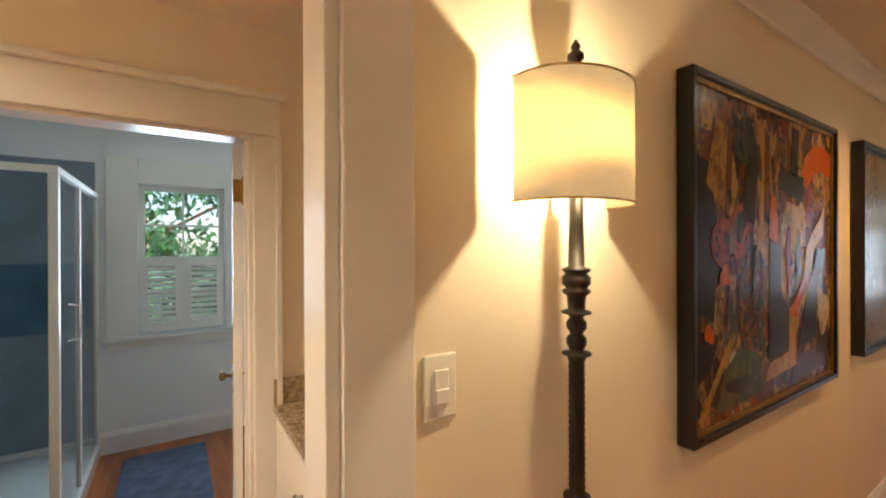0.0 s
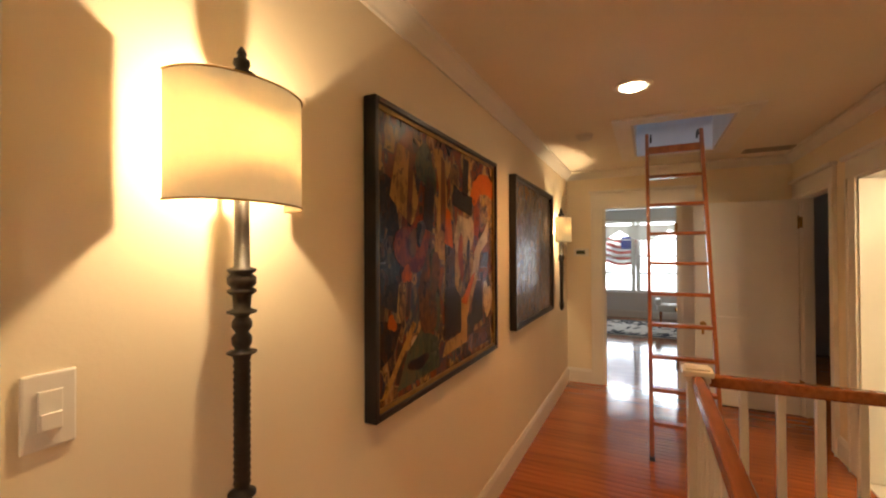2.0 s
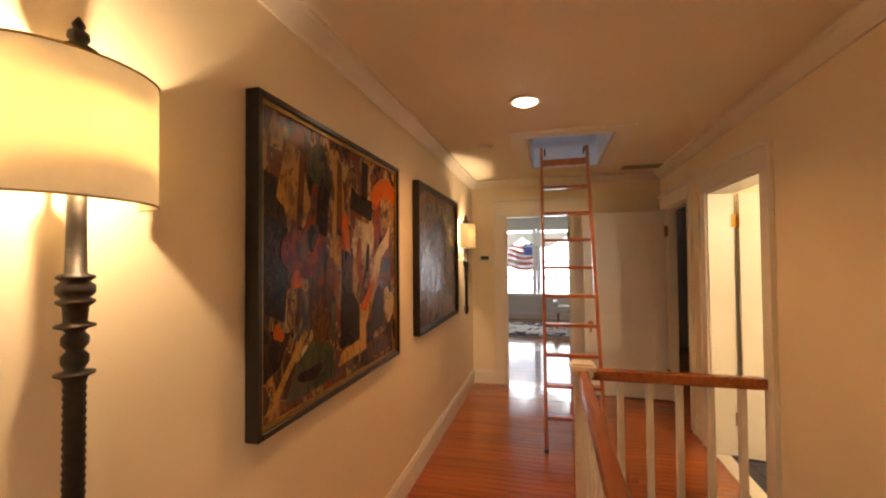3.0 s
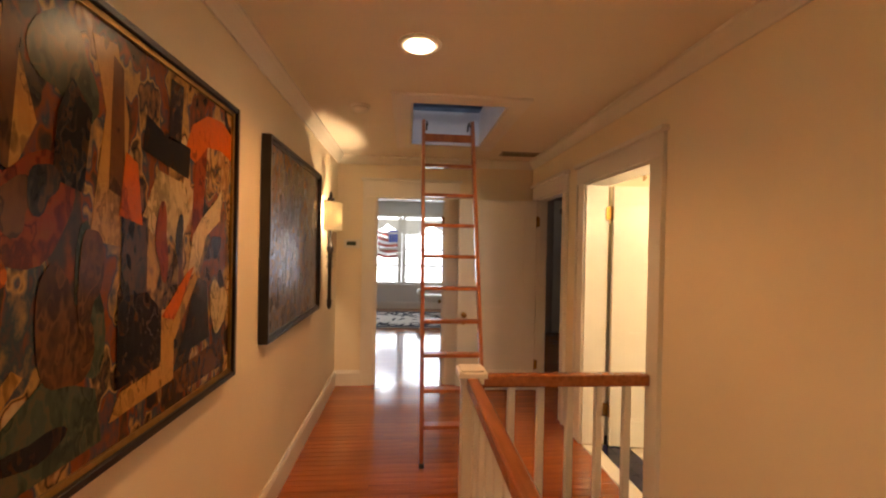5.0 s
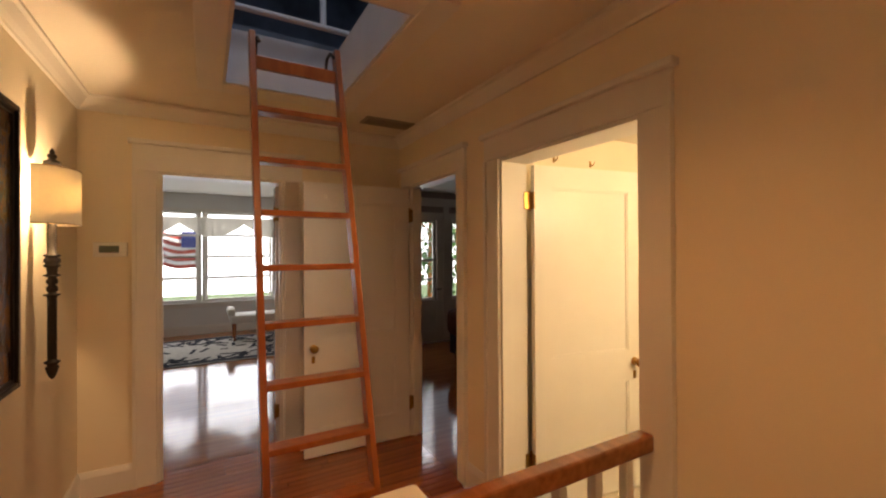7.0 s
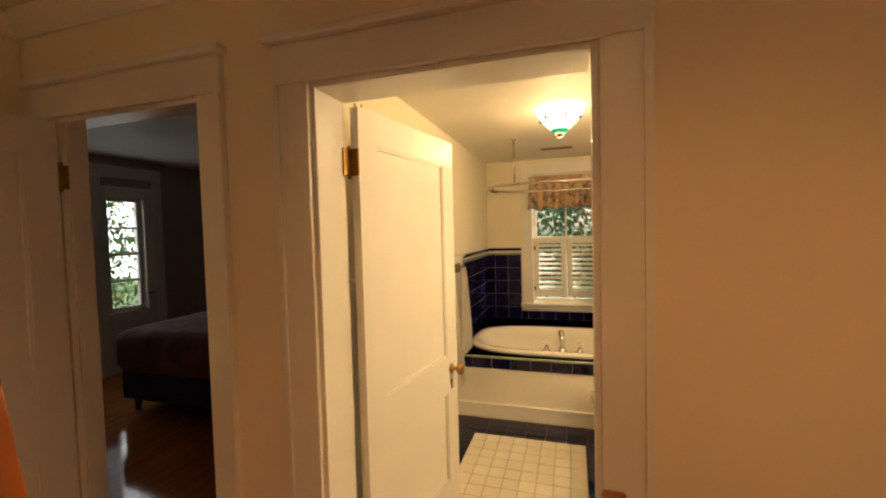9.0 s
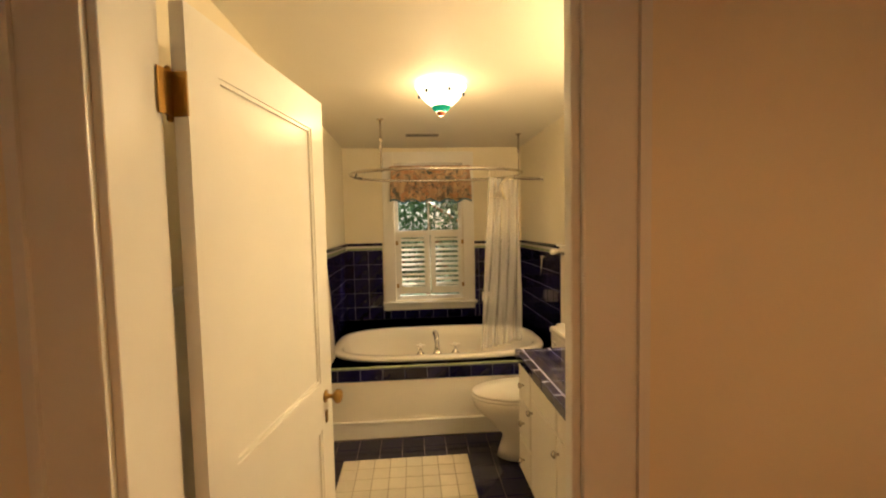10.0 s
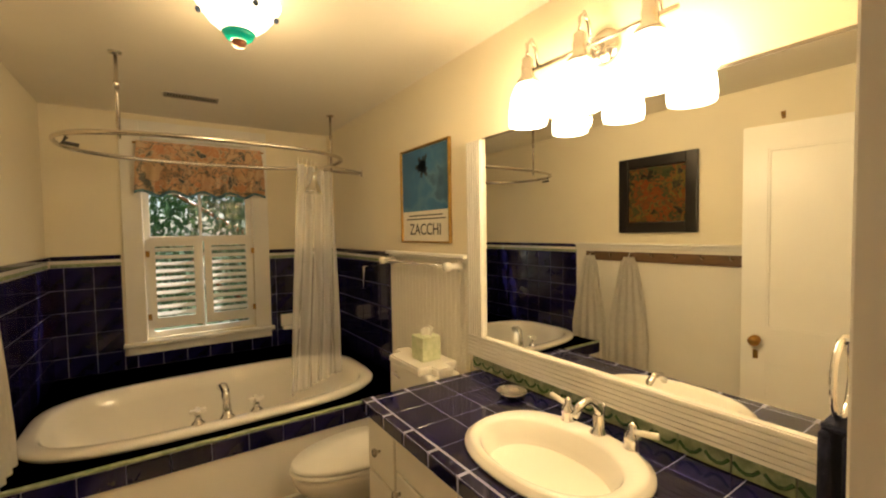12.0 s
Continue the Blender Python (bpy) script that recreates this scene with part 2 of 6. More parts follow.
PAINT3 = painted("dark_leaf_print", [(0.02, 0.015, 0.012), (0.04, 0.05, 0.02), (0.14, 0.03, 0.01), (0.10, 0.08, 0.02), (0.02, 0.02, 0.02)], 14.0, 0.5, (1, 1, 1), 1.7)
POSTERB = painted("blue_poster_print", [(0.05, 0.12, 0.22), (0.04, 0.14, 0.28), (0.09, 0.20, 0.30), (0.03, 0.07, 0.14)], 5.0, 0.5, (1, 1, 1), 4.2, 0.3)
FLORAL = painted("floral_chintz", [(0.62, 0.44, 0.27), (0.66, 0.48, 0.30), (0.60, 0.36, 0.22), (0.10, 0.13, 0.13), (0.64, 0.46, 0.30), (0.55, 0.26, 0.14), (0.66, 0.50, 0.34), (0.07, 0.09, 0.10)], 15.0, 0.16,
                 (1, 1, 1), 2.2, 0.8)

# ---------------------------------------------------------------- mesh helpers


def box(bm, x0, x1, y0, y1, z0, z1, m=None):
    vs = [bm.verts.new(Vector(p) if m is None else m @ Vector(p)) for p in
          ((x0, y0, z0), (x1, y0, z0), (x1, y1, z0), (x0, y1, z0), (x0, y0, z1), (x1, y0, z1), (x1, y1, z1), (x0, y1, z1))]
    for f in ((0, 3, 2, 1), (4, 5, 6, 7), (0, 1, 5, 4), (1, 2, 6, 5), (2, 3, 7, 6), (3, 0, 4, 7)):
        bm.faces.new([vs[i] for i in f])
    return vs


def boxes(*bs):
    bm = bmesh.new()
    for b in bs:
        box(bm, *b)
    return bm


def soft(bm, w=0.004, seg=2):
    bmesh.ops.bevel(bm, geom=list(bm.edges), offset=w, segments=seg, affect="EDGES", profile=0.6)
    return bm


def lathe(profile, n=24, centre=(0, 0, 0), bm=None, m=None, arc=2 * math.pi):
    """A turned shape about z from (radius, height) pairs."""
    bm = bm or bmesh.new()
    rings = []
    full = abs(arc - 2 * math.pi) < 1e-6
    for r, z in profile:
        ring = []
        for i in range(n if full else n + 1):
            a = arc * i / n
            p = Vector((centre[0] + r * math.cos(a), centre[1] + r * math.sin(a), centre[2] + z))
            ring.append(bm.verts.new(m @ p if m else p))
        rings.append(ring)
    for a, b in zip(rings, rings[1:]):
        k = len(a)
        for i in range(k if full else k - 1):
            bm.faces.new((a[i], a[(i + 1) % k], b[(i + 1) % k], b[i]))
    if full:
        bm.faces.new(rings[0][::-1])
        bm.faces.new(rings[-1])
    return bm


def tube(points, r, n=10, closed=False, bm=None):
    """A round bar along a line of points."""
    bm = bm or bmesh.new()
    pts = [Vector(p) for p in points]
    rings = []
    k = len(pts)
    up = Vector((0.13, 0.21, 0.97))
    for i, p in enumerate(pts):
        a = pts[(i - 1) % k] if (closed or i) else p
        b = pts[(i + 1) % k] if (closed or i < k - 1) else p
        d = (b - a).normalized()
        u = d.cross(up)
        if u.length < 0.05:
            u = d.cross(Vector((1, 0, 0)))
        u.normalize()
        v = d.cross(u)
        rings.append([bm.verts.new(p + r * (math.cos(2 * math.pi * j / n) * u + math.sin(2 * math.pi * j / n) * v)) for j in range(n)])
    for i in range(k if closed else k - 1):
        a, b = rings[i], rings[(i + 1) % k]
        for j in range(n):
            bm.faces.new((a[j], a[(j + 1) % n], b[(j + 1) % n], b[j]))
    if not closed:
        bm.faces.new(rings[0][::-1])
        bm.faces.new(rings[-1])
    return bm


def prism(profile, start, end, side, bm=None):
    """A moulding: (out, up) pairs swept from start to end, out along side."""
    bm = bm or bmesh.new()
    s, e, o = Vector(start), Vector(end), Vector(side)
    a = [bm.verts.new(s + o * p + Vector((0, 0, q))) for p, q in profile]
    b = [bm.verts.new(e + o * p + Vector((0, 0, q))) for p, q in profile]
    k = len(profile)
    for i in range(k):
        bm.faces.new((a[i], a[(i + 1) % k], b[(i + 1) % k], b[i]))
    bm.faces.new(a[::-1])
    bm.faces.new(b)
    return bm


def done(bm, name, material, smooth=False):
    bmesh.ops.recalc_face_normals(bm, faces=bm.faces)
    me = bpy.data.meshes.new(name)
    bm.to_mesh(me)
    bm.free()
    me.materials.append(material)
    if smooth:
        for p in me.polygons:
            p.use_smooth = True
    return me


def part(name, bm, material, parent, label="", smooth=False):
    ob = new(name, done(bm, name, material, smooth))
    ob.parent = parent
    return tagged(ob, label)


def thing(name, label, category, m=None, group="", kind=""):
    ob = new(name)
    ob.empty_display_size = 0.05
    if m is not None:
        ob.matrix_basis = m
    return tagged(ob, label, category, group, kind)


def solid(name, bm, material, label, category, kind="structure", smooth=False):
    return tagged(new(name, done(bm, name, material, smooth)), label, category, kind=kind)


def holed(bm, axis, p0, p1, a0, a1, z0, z1, holes=()):
    """A wall between p0 and p1 on axis, from a0 to a1, with openings (a, b, low, high)."""
    def put(u0, u1, w0, w1):
        if u1 - u0 > 1e-4 and w1 - w0 > 1e-4:
            if axis == "x":
                box(bm, p0, p1, u0, u1, w0, w1)
            else:
                box(bm, u0, u1, p0, p1, w0, w1)
    at = a0
    for a, b, lo, hi in sorted(holes):
        put(at, a, z0, z1)
        put(a, b, z0, lo)
        put(a, b, hi, z1)
        at = b
    put(at, a1, z0, z1)
    return bm

# ---------------------------------------------------------------- structure
CE, BCE = 2.485, 2.325
LW, RW, FW = -0.60, 1.55, 6.175
solid("wall_left", holed(bmesh.new(), "x", LW - 0.12, LW, -1.6, FW, 0, CE, [(-0.75, 1.13, 0, 2.24)]), WALL, "cream painted plaster hall wall", "wall")
solid("wall_right", holed(holed(bmesh.new(), "x", RW, RW + 0.030, 3.40, 3.862, -0.02, 2.04), "x", RW, RW + 0.10, -1.6, FW, -2.6, CE, [(3.40, 4.75, -0.02, 2.04), (5.21, 5.98, -0.02, 2.05)]), WALL,
      "cream painted plaster hall wall", "wall")
solid("wall_far", holed(bmesh.new(), "y", FW, FW + 0.12, LW - 0.12, RW + 0.10, 0, CE, [(-0.195, 0.60, 0, 2.05)]), WALL, "cream painted end wall of hall", "wall")
solid("wall_near", boxes((LW - 0.12, RW + 0.10, -1.72, -1.6, -2.6, CE)), WALL, "cream painted hall end wall", "wall")
HX0, HX1, HY0, HY1 = 0.17, 0.83, 4.36, 5.50
_bm = bmesh.new()
for b in ((LW - 0.12, HX0, -1.72, FW + 0.12), (HX1, RW + 0.1, -1.72, FW + 0.12), (HX0, HX1, -1.72, HY0), (HX0, HX1, HY1, FW + 0.12)):
    box(_bm, b[0], b[1], b[2], b[3], CE, CE + 0.1)
solid("ceiling", _bm, CEIL, "pale painted hall ceiling with hatch opening", "ceiling")
SW0, SW1, SN, SF = 0.58, RW, -0.6, 3.77
solid("floor", boxes((LW - 0.12, SW0, -1.72, FW + 0.12, -0.25, -0.012), (SW0, RW + 0.1, SF, FW + 0.12, -0.25, -0.012), (SW0, RW, -1.72, SN, -0.25, -0.012)),
      OAKSUB, "hall floor under orange oak boards", "floor")
solid("wall_stairwell", boxes((SW0 - 0.10, SW0, SN, SF, -2.6, -0.25), (SW0, RW, SF, SF + 0.1, -2.6, -0.25), (SW0, RW, SN - 0.1, SN, -2.6, -0.25)), WALL,
      "cream stairwell wall below hall floor", "wall")
solid("floor_lower", boxes((SW0 - 0.1, RW, SN - 0.1, SF + 0.1, -2.7, -2.6)), OAK, "lower storey floor under stairs", "floor")
_st = thing("staircase", "oak stairs descending inside the stairwell", "stairs")
for i in range(11):
    part("tread", soft(boxes((SW0, RW, SF - 0.30 - 0.25 * i, SF + 0.02 - 0.25 * i, -0.215 - 0.185 * i, -0.18 - 0.185 * i)), 0.006, 1), RAILW, _st)
    part("riser", boxes((SW0, RW, SF - 0.02 - 0.25 * i, SF - 0.25 * i, -0.37 - 0.185 * i, -0.215 - 0.185 * i)), TRIM, _st)

CROWN = [(0, 0), (0.012, 0), (0.018, 0.012), (0.035, 0.030), (0.060, 0.062), (0.075, 0.068), (0.075, 0.085), (0, 0.085)]
BASE = [(0, 0), (0.018, 0), (0.018, 0.13), (0.012, 0.15), (0.006, 0.165), (0, 0.165)]
_z = CE - 0.0855
solid("trim_crown_left", prism(CROWN, (LW, -1.6, _z), (LW, FW, _z), (1, 0, 0)), TRIM, "white crown moulding under ceiling", "moulding")
solid("trim_crown_right", prism(CROWN, (RW, -1.6, _z), (RW, FW, _z), (-1, 0, 0)), TRIM, "white crown moulding under ceiling", "moulding")
solid("trim_crown_far", prism(CROWN, (LW, FW, _z), (RW, FW, _z), (0, -1, 0)), TRIM, "white crown moulding under ceiling", "moulding")
solid("baseboard_left", prism(BASE, (LW, 1.266, 0), (LW, FW, 0), (1, 0, 0)), TRIM, "white moulded baseboard", "baseboard")
solid("baseboard_far", prism(BASE, (LW, FW, 0), (-0.325, FW, 0), (0, -1, 0)), TRIM, "white moulded baseboard", "baseboard")
solid("baseboard_right", prism(BASE, (RW, 4.865, 0), (RW, 5.10, 0), (-1, 0, 0)), TRIM, "white moulded baseboard", "baseboard")


def casing(name, axis, face, out, a, b, top, width=0.13, depth=0.10, head=0.17, stop=True, thin=0, label="white painted door casing"):
    """Door casing on a wall face with jamb lining through the wall; out: the way the face looks."""
    root = thing(name, label, "door frame", kind="structure")

    def bx(u0, u1, d0, d1, z0, z1):
        lo, hi = sorted((face + out * d0, face + out * d1))
        return (lo, hi, u0, u1, z0, z1) if axis == "x" else (u0, u1, lo, hi, z0, z1)
    for u0, u1, e in ((a - width, a, 1), (b, b + width, -1)):
        bm = boxes(bx(u0, u1, 0, 0.02, 0, top))
        soft(bm, 0.005)
        c = u0 if e > 0 else u1
        box(bm, *bx(*sorted((c, c + e * 0.022)), 0.017, 0.030, 0, top))
        part("side_casing", bm, TRIM, root)
    bm = soft(boxes(bx(a - width, b + width, 0, 0.024, top, top + head)), 0.004)
    part("head_casing", bm, TRIM, root)
    bm = soft(boxes(bx(a - width - 0.02, b + width + 0.02, 0, 0.05, top + head, top + head + 0.03)), 0.008)
    part("cap_moulding", bm, TRIM, root)
    for u0, u1, depth in ((a - 0.001, a + 0.018, thin or depth), (b - 0.018, b + 0.001, depth)):
        part("jamb", soft(boxes(bx(u0, u1, -depth - 0.004, 0.004, 0, top)), 0.002, 1), TRIM, root)
    part("head_jamb", soft(boxes(bx(a + 0.018, b - 0.018, -depth - 0.004, 0.004, top - 0.018, top)), 0.002, 1), TRIM, root)
    if stop:
        for u0, u1 in ((a + 0.018, a + 0.03), (b - 0.03, b - 0.018)):
            part("door_stop", boxes(bx(u0, u1, -0.055, -0.02, 0, top - 0.018)), TRIM, root)
    return root


casing("door_frame_bathroom", "x", RW, -1, 3.861, 4.751, 2.04, depth=0.175, head=0.13, stop=False, thin=0.03)
casing("door_frame_bedroom", "x", RW, -1, 5.21, 5.98, 2.05, width=0.11, head=0.13)
casing("door_frame_front_room", "y", FW, -1, -0.195, 0.60, 2.05, depth=0.12)


def door_leaf(name, m, width, height, knob_x, label, knob_mat=BRASS, hinge=True, knob_z=0.80, hinge_side=1):
    """Two-panel door; the hinge edge at local x = 0."""
    root = thing(name, label, "door", m, kind="structure")
    t = 0.036
    st, lock = 0.115, 0.68
    for nm, b in (("stile", (0, st, 0, height)), ("stile", (width - st, width, 0, height)), ("bottom_rail", (st, width - st, 0, 0.20)), ("lock_rail", (st, width - st, lock, lock + 0.19)),
                  ("top_rail", (st, width - st, height - 0.13, height))):
        part(nm, boxes((b[0], b[1], -t / 2, t / 2, b[2], b[3])), DOORW, root)
    for z0, z1 in ((0.20, lock), (lock + 0.19, height - 0.13)):
        bm = boxes((st, width - st, -t / 2 + 0.012, t / 2 - 0.012, z0, z1))
        for s in (-1, 1):
            y0, y1 = sorted((s * (t / 2 - 0.012), s * (t / 2 - 0.004)))
            for c in ((st, st + 0.012, z0, z1), (width - st - 0.012, width - st, z0, z1), (st, width - st, z0, z0 + 0.012), (st, width - st, z1 - 0.012, z1)):
                box(bm, c[0], c[1], y0, y1, c[2], c[3])
        part("panel", bm, DOORW, root)
    for s in (-1, 1):
        m2 = pose(knob_x, s * t / 2, knob_z, -90 * s)
        k = part("door_knob", lathe([(0.026, 0), (0.026, 0.004), (0.010, 0.008), (0.009, 0.03), (0.018, 0.036), (0.028, 0.045), (0.030, 0.055),
                                     (0.024, 0.066), (0.008, 0.070)], 20, m=m2), knob_mat, root, "round aged brass knob", True)
        part("keyhole_plate", soft(boxes((knob_x - 0.012, knob_x + 0.012, min(0, s * 0.004) + s * t / 2, max(0, s * 0.004) + s * t / 2, knob_z - 0.11, knob_z - 0.06)), 0.002, 1),
             knob_mat, root)
    if hinge:
        for z in (0.27, 1.80):
            h = part("hinge", boxes((-0.045, 0.0, t / 2 * hinge_side - 0.002, t / 2 * hinge_side + 0.002, z - 0.05, z + 0.05),
                                    (-0.003, 0.002, -t / 2, t / 2, z - 0.05, z + 0.05)), BRASS, root, "brass butt hinge")
            part("hinge_pin", lathe([(0.004, -0.062), (0.0075, -0.058), (0.0075, 0.058), (0.004, 0.062)], 10, (-0.004, (t / 2 + 0.006) * hinge_side, z)), BRASS, h, "", True)
    return root


door_leaf("door_bathroom", pose(1.748, 4.703, 0.008, 0, 0, -9.8), 0.80, 2.005, 0.73, "white two-panel bathroom door standing open inward")
door_leaf("door_bedroom", pose(1.535, 5.975, 0.008, 0, 0, 180 - 1.5), 0.83, 2.02, 0.765, "white two-panel bedroom door folded open against the end wall", hinge_side=1)
door_leaf("door_front_room", pose(0.575, FW + 0.14, 0.008, 0, 0, 83), 0.76, 2.02, 0.70, "white two-panel door standing open into front room", hinge_side=1)

# ---- bathroom shell
BX0, BX1, BY0, BY1 = 1.65, 5.22, 3.0, 4.89
WY0, WY1, WZ0, WZ1 = 3.635, 4.365, 0.70, 2.16
solid("wall_bath_mirror_side", boxes((BX0, BX1 + 0.15, BY0 - 0.1, BY0, 0, BCE)), BWALL, "pale yellow bathroom wall behind mirror", "wall")
solid("wall_bath_towel_side", boxes((BX0, BX1 + 0.15, BY1, BY1 + 0.1, 0, BCE)), BWALL, "pale yellow bathroom wall with hooks", "wall")
solid("wall_bath_window", holed(bmesh.new(), "x", BX1, BX1 + 0.15, BY0, BY1, 0, BCE, [(WY0, WY1, WZ0, WZ1)]), BWALL, "pale yellow bathroom window wall", "wall")
solid("wall_bath_door", boxes((BX0, BX0 + 0.075, 4.752, BY1, 0, BCE), (BX0, BX0 + 0.075, 3.86, 4.752, 2.042, BCE)), BWALL, "pale yellow bathroom wall round the door", "wall")
solid("ceiling_bath", boxes((BX0, BX1 + 0.15, BY0 - 0.1, BY1 + 0.1, BCE, BCE + 0.1)), CEIL, "cream bathroom ceiling", "ceiling")
solid("floor_bath", boxes((BX0 - 0.1, BX1, BY0, BY1, -0.25, -0.008)), GROUTC, "bathroom floor bed under tiles", "floor")

# ---- shower room and dressing alcove beyond the hall opening
AX = -1.84
solid("wall_alcove", holed(bmesh.new(), "x", AX - 0.12, AX, -1.6, 2.0, 0, CE, [(0.36, 1.18, 0, 2.03)]), WALL, "cream wall with shower room doorway", "wall")
solid("wall_alcove_side", boxes((AX, LW - 0.12, 1.86, 1.98, 0, CE)), WALL, "cream wall above granite counter", "wall")
solid("wall_alcove_back", boxes((-4.1, LW - 0.12, -1.72, -1.6, 0, CE)), WALL, "cream alcove end wall", "wall")
solid("wall_shower_window", holed(bmesh.new(), "x", -4.12, -3.97, -1.6, 2.0, 0, CE, [(0.66, 1.26, 0.88, 2.06)]), PALEW, "pale shower room window wall", "wall")
solid("wall_shower_side", boxes((-3.97, AX - 0.12, 1.86, 1.98, 0, CE)), PALEW, "pale shower room wall", "wall")
solid("ceiling_shower", boxes((-4.12, LW - 0.12, -1.72, 2.0, CE, CE + 0.1)), CEIL, "pale shower room ceiling", "ceiling")
solid("floor_shower_room", boxes((-4.0, LW - 0.12, -1.6, 1.9, -0.2, -0.012)), OAKSUB, "shower room floor under oak boards", "floor")
casing("door_frame_shower_room", "x", AX, 1, 0.36, 1.18, 2.03, width=0.11, depth=0.12, head=0.15)
door_leaf("door_shower_room", pose(AX - 0.13, 1.135, 0.008, 0, 0, 180 - 5.5), 0.76, 2.0, 0.70, "white shower room door standing open inward", hinge_side=-1)
_op = thing("door_frame_alcove", "white painted cased opening from hall", "door frame", kind="structure")
part("side_casing", soft(boxes((LW, LW + 0.02, 1.13, 1.264, 0, 2.24)), 0.005), TRIM, _op)
part("head_casing", soft(boxes((LW, LW + 0.024, -0.9, 1.264, 2.24, 2.37)), 0.005), TRIM, _op)
part("jamb", soft(boxes((LW - 0.125, LW + 0.004, 1.105, 1.13, 0, 2.24)), 0.003), TRIM, _op)
part("head_jamb", soft(boxes((LW - 0.125, LW + 0.004, -0.75, 1.105, 2.215, 2.24)), 0.003), TRIM, _op)
solid("baseboard_shower", prism(BASE, (-3.97, -1.6, 0), (-3.97, 1.86, 0), (1, 0, 0)), TRIM, "white moulded baseboard", "baseboard")

# ---- front room beyond the end door
solid("wall_front_window", holed(bmesh.new(), "y", 11.8, 11.95, -2.6, 1.55, 0, 2.6, [(-1.25, 1.29, 0.60, 2.27)]), PALEW, "pale front room window wall", "wall")
solid("wall_front_sides", boxes((-2.72, -2.6, FW + 0.12, 11.95, 0, 2.6)), PALEW, "pale front room side walls", "wall")
solid("wall_front_back", boxes((-2.6, LW - 0.12, FW, FW + 0.12, 0, 2.6), (LW - 0.12, 1.55, FW + 0.0, FW + 0.12, CE + 0.1, 2.6)), PALEW, "pale front room wall", "wall")
solid("ceiling_front", boxes((-2.72, 1.65, FW + 0.12, 11.95, 2.6, 2.7)), CEIL, "pale front room ceiling", "ceiling")
solid("floor_front", boxes((-2.72, 1.55, FW + 0.12, 11.95, -0.2, 0.0)), OAKFAR, "polished orange oak front room floor", "floor")
solid("baseboard_front", prism(BASE, (-2.6, 11.8, 0), (1.55, 11.8, 0), (0, -1, 0)), TRIM, "white moulded baseboard", "baseboard")

solid("wall_between_rooms", boxes((1.55, 1.65, FW, 11.95, 0, 2.6)), GREYW, "painted wall between front room and bedroom", "wall")

# ---- bedroom beyond the second door
solid("wall_bedroom_window", holed(bmesh.new(), "y", 9.0, 9.15, 1.65, 6.3, 0, 2.5, [(3.04, 3.46, 0.70, 2.03), (3.76, 4.18, 0.70, 2.03)]), GREYW, "grey bedroom window wall", "wall")
solid("wall_bedroom_sides", boxes((6.3, 6.4, BY1 + 0.1, 9.0, 0, 2.5)), GREYW, "grey bedroom wall", "wall")
solid("wall_bedroom_back", boxes((RW + 0.1, 6.4, BY1 + 0.1, BY1 + 0.14, 0, 2.5)), GREYW, "grey bedroom wall", "wall")
solid("ceiling_bedroom", boxes((RW + 0.1, 6.4, BY1 + 0.1, 9.15, 2.5, 2.6)), CEIL, "grey-lit bedroom ceiling", "ceiling")
solid("floor_bedroom", boxes((RW, 6.4, BY1 + 0.1, 9.15, -0.2, 0.0)), OAKFAR, "polished oak bedroom floor", "floor")

# ---- attic over the hatch
solid("wall_attic", boxes((-0.6, -0.5, 3.4, 6.6, CE + 0.35, 4.2), (1.6, 1.7, 3.4, 6.6, CE + 0.35, 4.2), (-0.5, 1.6, 6.5, 6.6, CE + 0.35, 4.2), (-0.5, 1.6, 3.4, 3.5, CE + 0.35, 4.2)), BLUEG,
      "blue-grey attic boarding above hatch", "wall")
solid("ceiling_attic", boxes((-0.6, 1.7, 3.4, 6.6, 4.2, 4.3)), BLUEG, "dim attic roof boarding", "ceiling")
solid("floor_attic", boxes((-0.6, HX0 - 0.02, 3.4, 6.6, CE + 0.1, CE + 0.35), (HX1 + 0.02, 1.7, 3.4, 6.6, CE + 0.1, CE + 0.35), (HX0 - 0.02, HX1 + 0.02, 3.4, HY0 - 0.02, CE + 0.1, CE + 0.35),
      (HX0 - 0.02, HX1 + 0.02, HY1 + 0.02, 6.6, CE + 0.1, CE + 0.35)), BLUEG, "attic floor framing", "floor")
_h = thing("hatch_frame", "white trimmed attic hatch opening in ceiling", "hatch", kind="structure")
for nm, b in (("lining", (HX0 + 0.001, HX0 + 0.016, HY0 + 0.016, HY1 - 0.016)), ("lining", (HX1 - 0.016, HX1 - 0.001, HY0 + 0.016, HY1 - 0.016)), ("lining", (HX0 + 0.001, HX1 - 0.001, HY0 + 0.001, HY0 + 0.016)),
              ("lining", (HX0 + 0.001, HX1 - 0.001, HY1 - 0.016, HY1 - 0.001))):
    part(nm, boxes((b[0], b[1], b[2], b[3], CE - 0.012, CE + 0.30)), ATTICW, _h)
for b in ((0.045, HX0, 4.215, 5.645), (HX1, 0.955, 4.215, 5.645), (HX0, HX1, 4.215, HY0), (HX0, HX1, HY1, 5.645)):
    part("trim_board", soft(boxes((b[0], b[1], b[2], b[3], CE - 0.018, CE + 0.0)), 0.004), TRIM, _h)
part("cross_rail", tube([(HX0 - 0.03, 5.36, CE + 0.37), (HX1 + 0.03, 5.36, CE + 0.37)], 0.018), ATTICW, _h, "pale attic guard rail")
part("upright_rail", tube([(0.70, 5.36, CE + 0.37), (0.70, 5.36, CE + 1.2)], 0.02), ATTICW, _h, "pale attic guard post")

# ---- outdoors
solid("ground", boxes((-400, 400, -400, 400, -3.4, -3.2)), LAWN, "grass lawn below upper windows", "ground")

# ---------------------------------------------------------------- windows


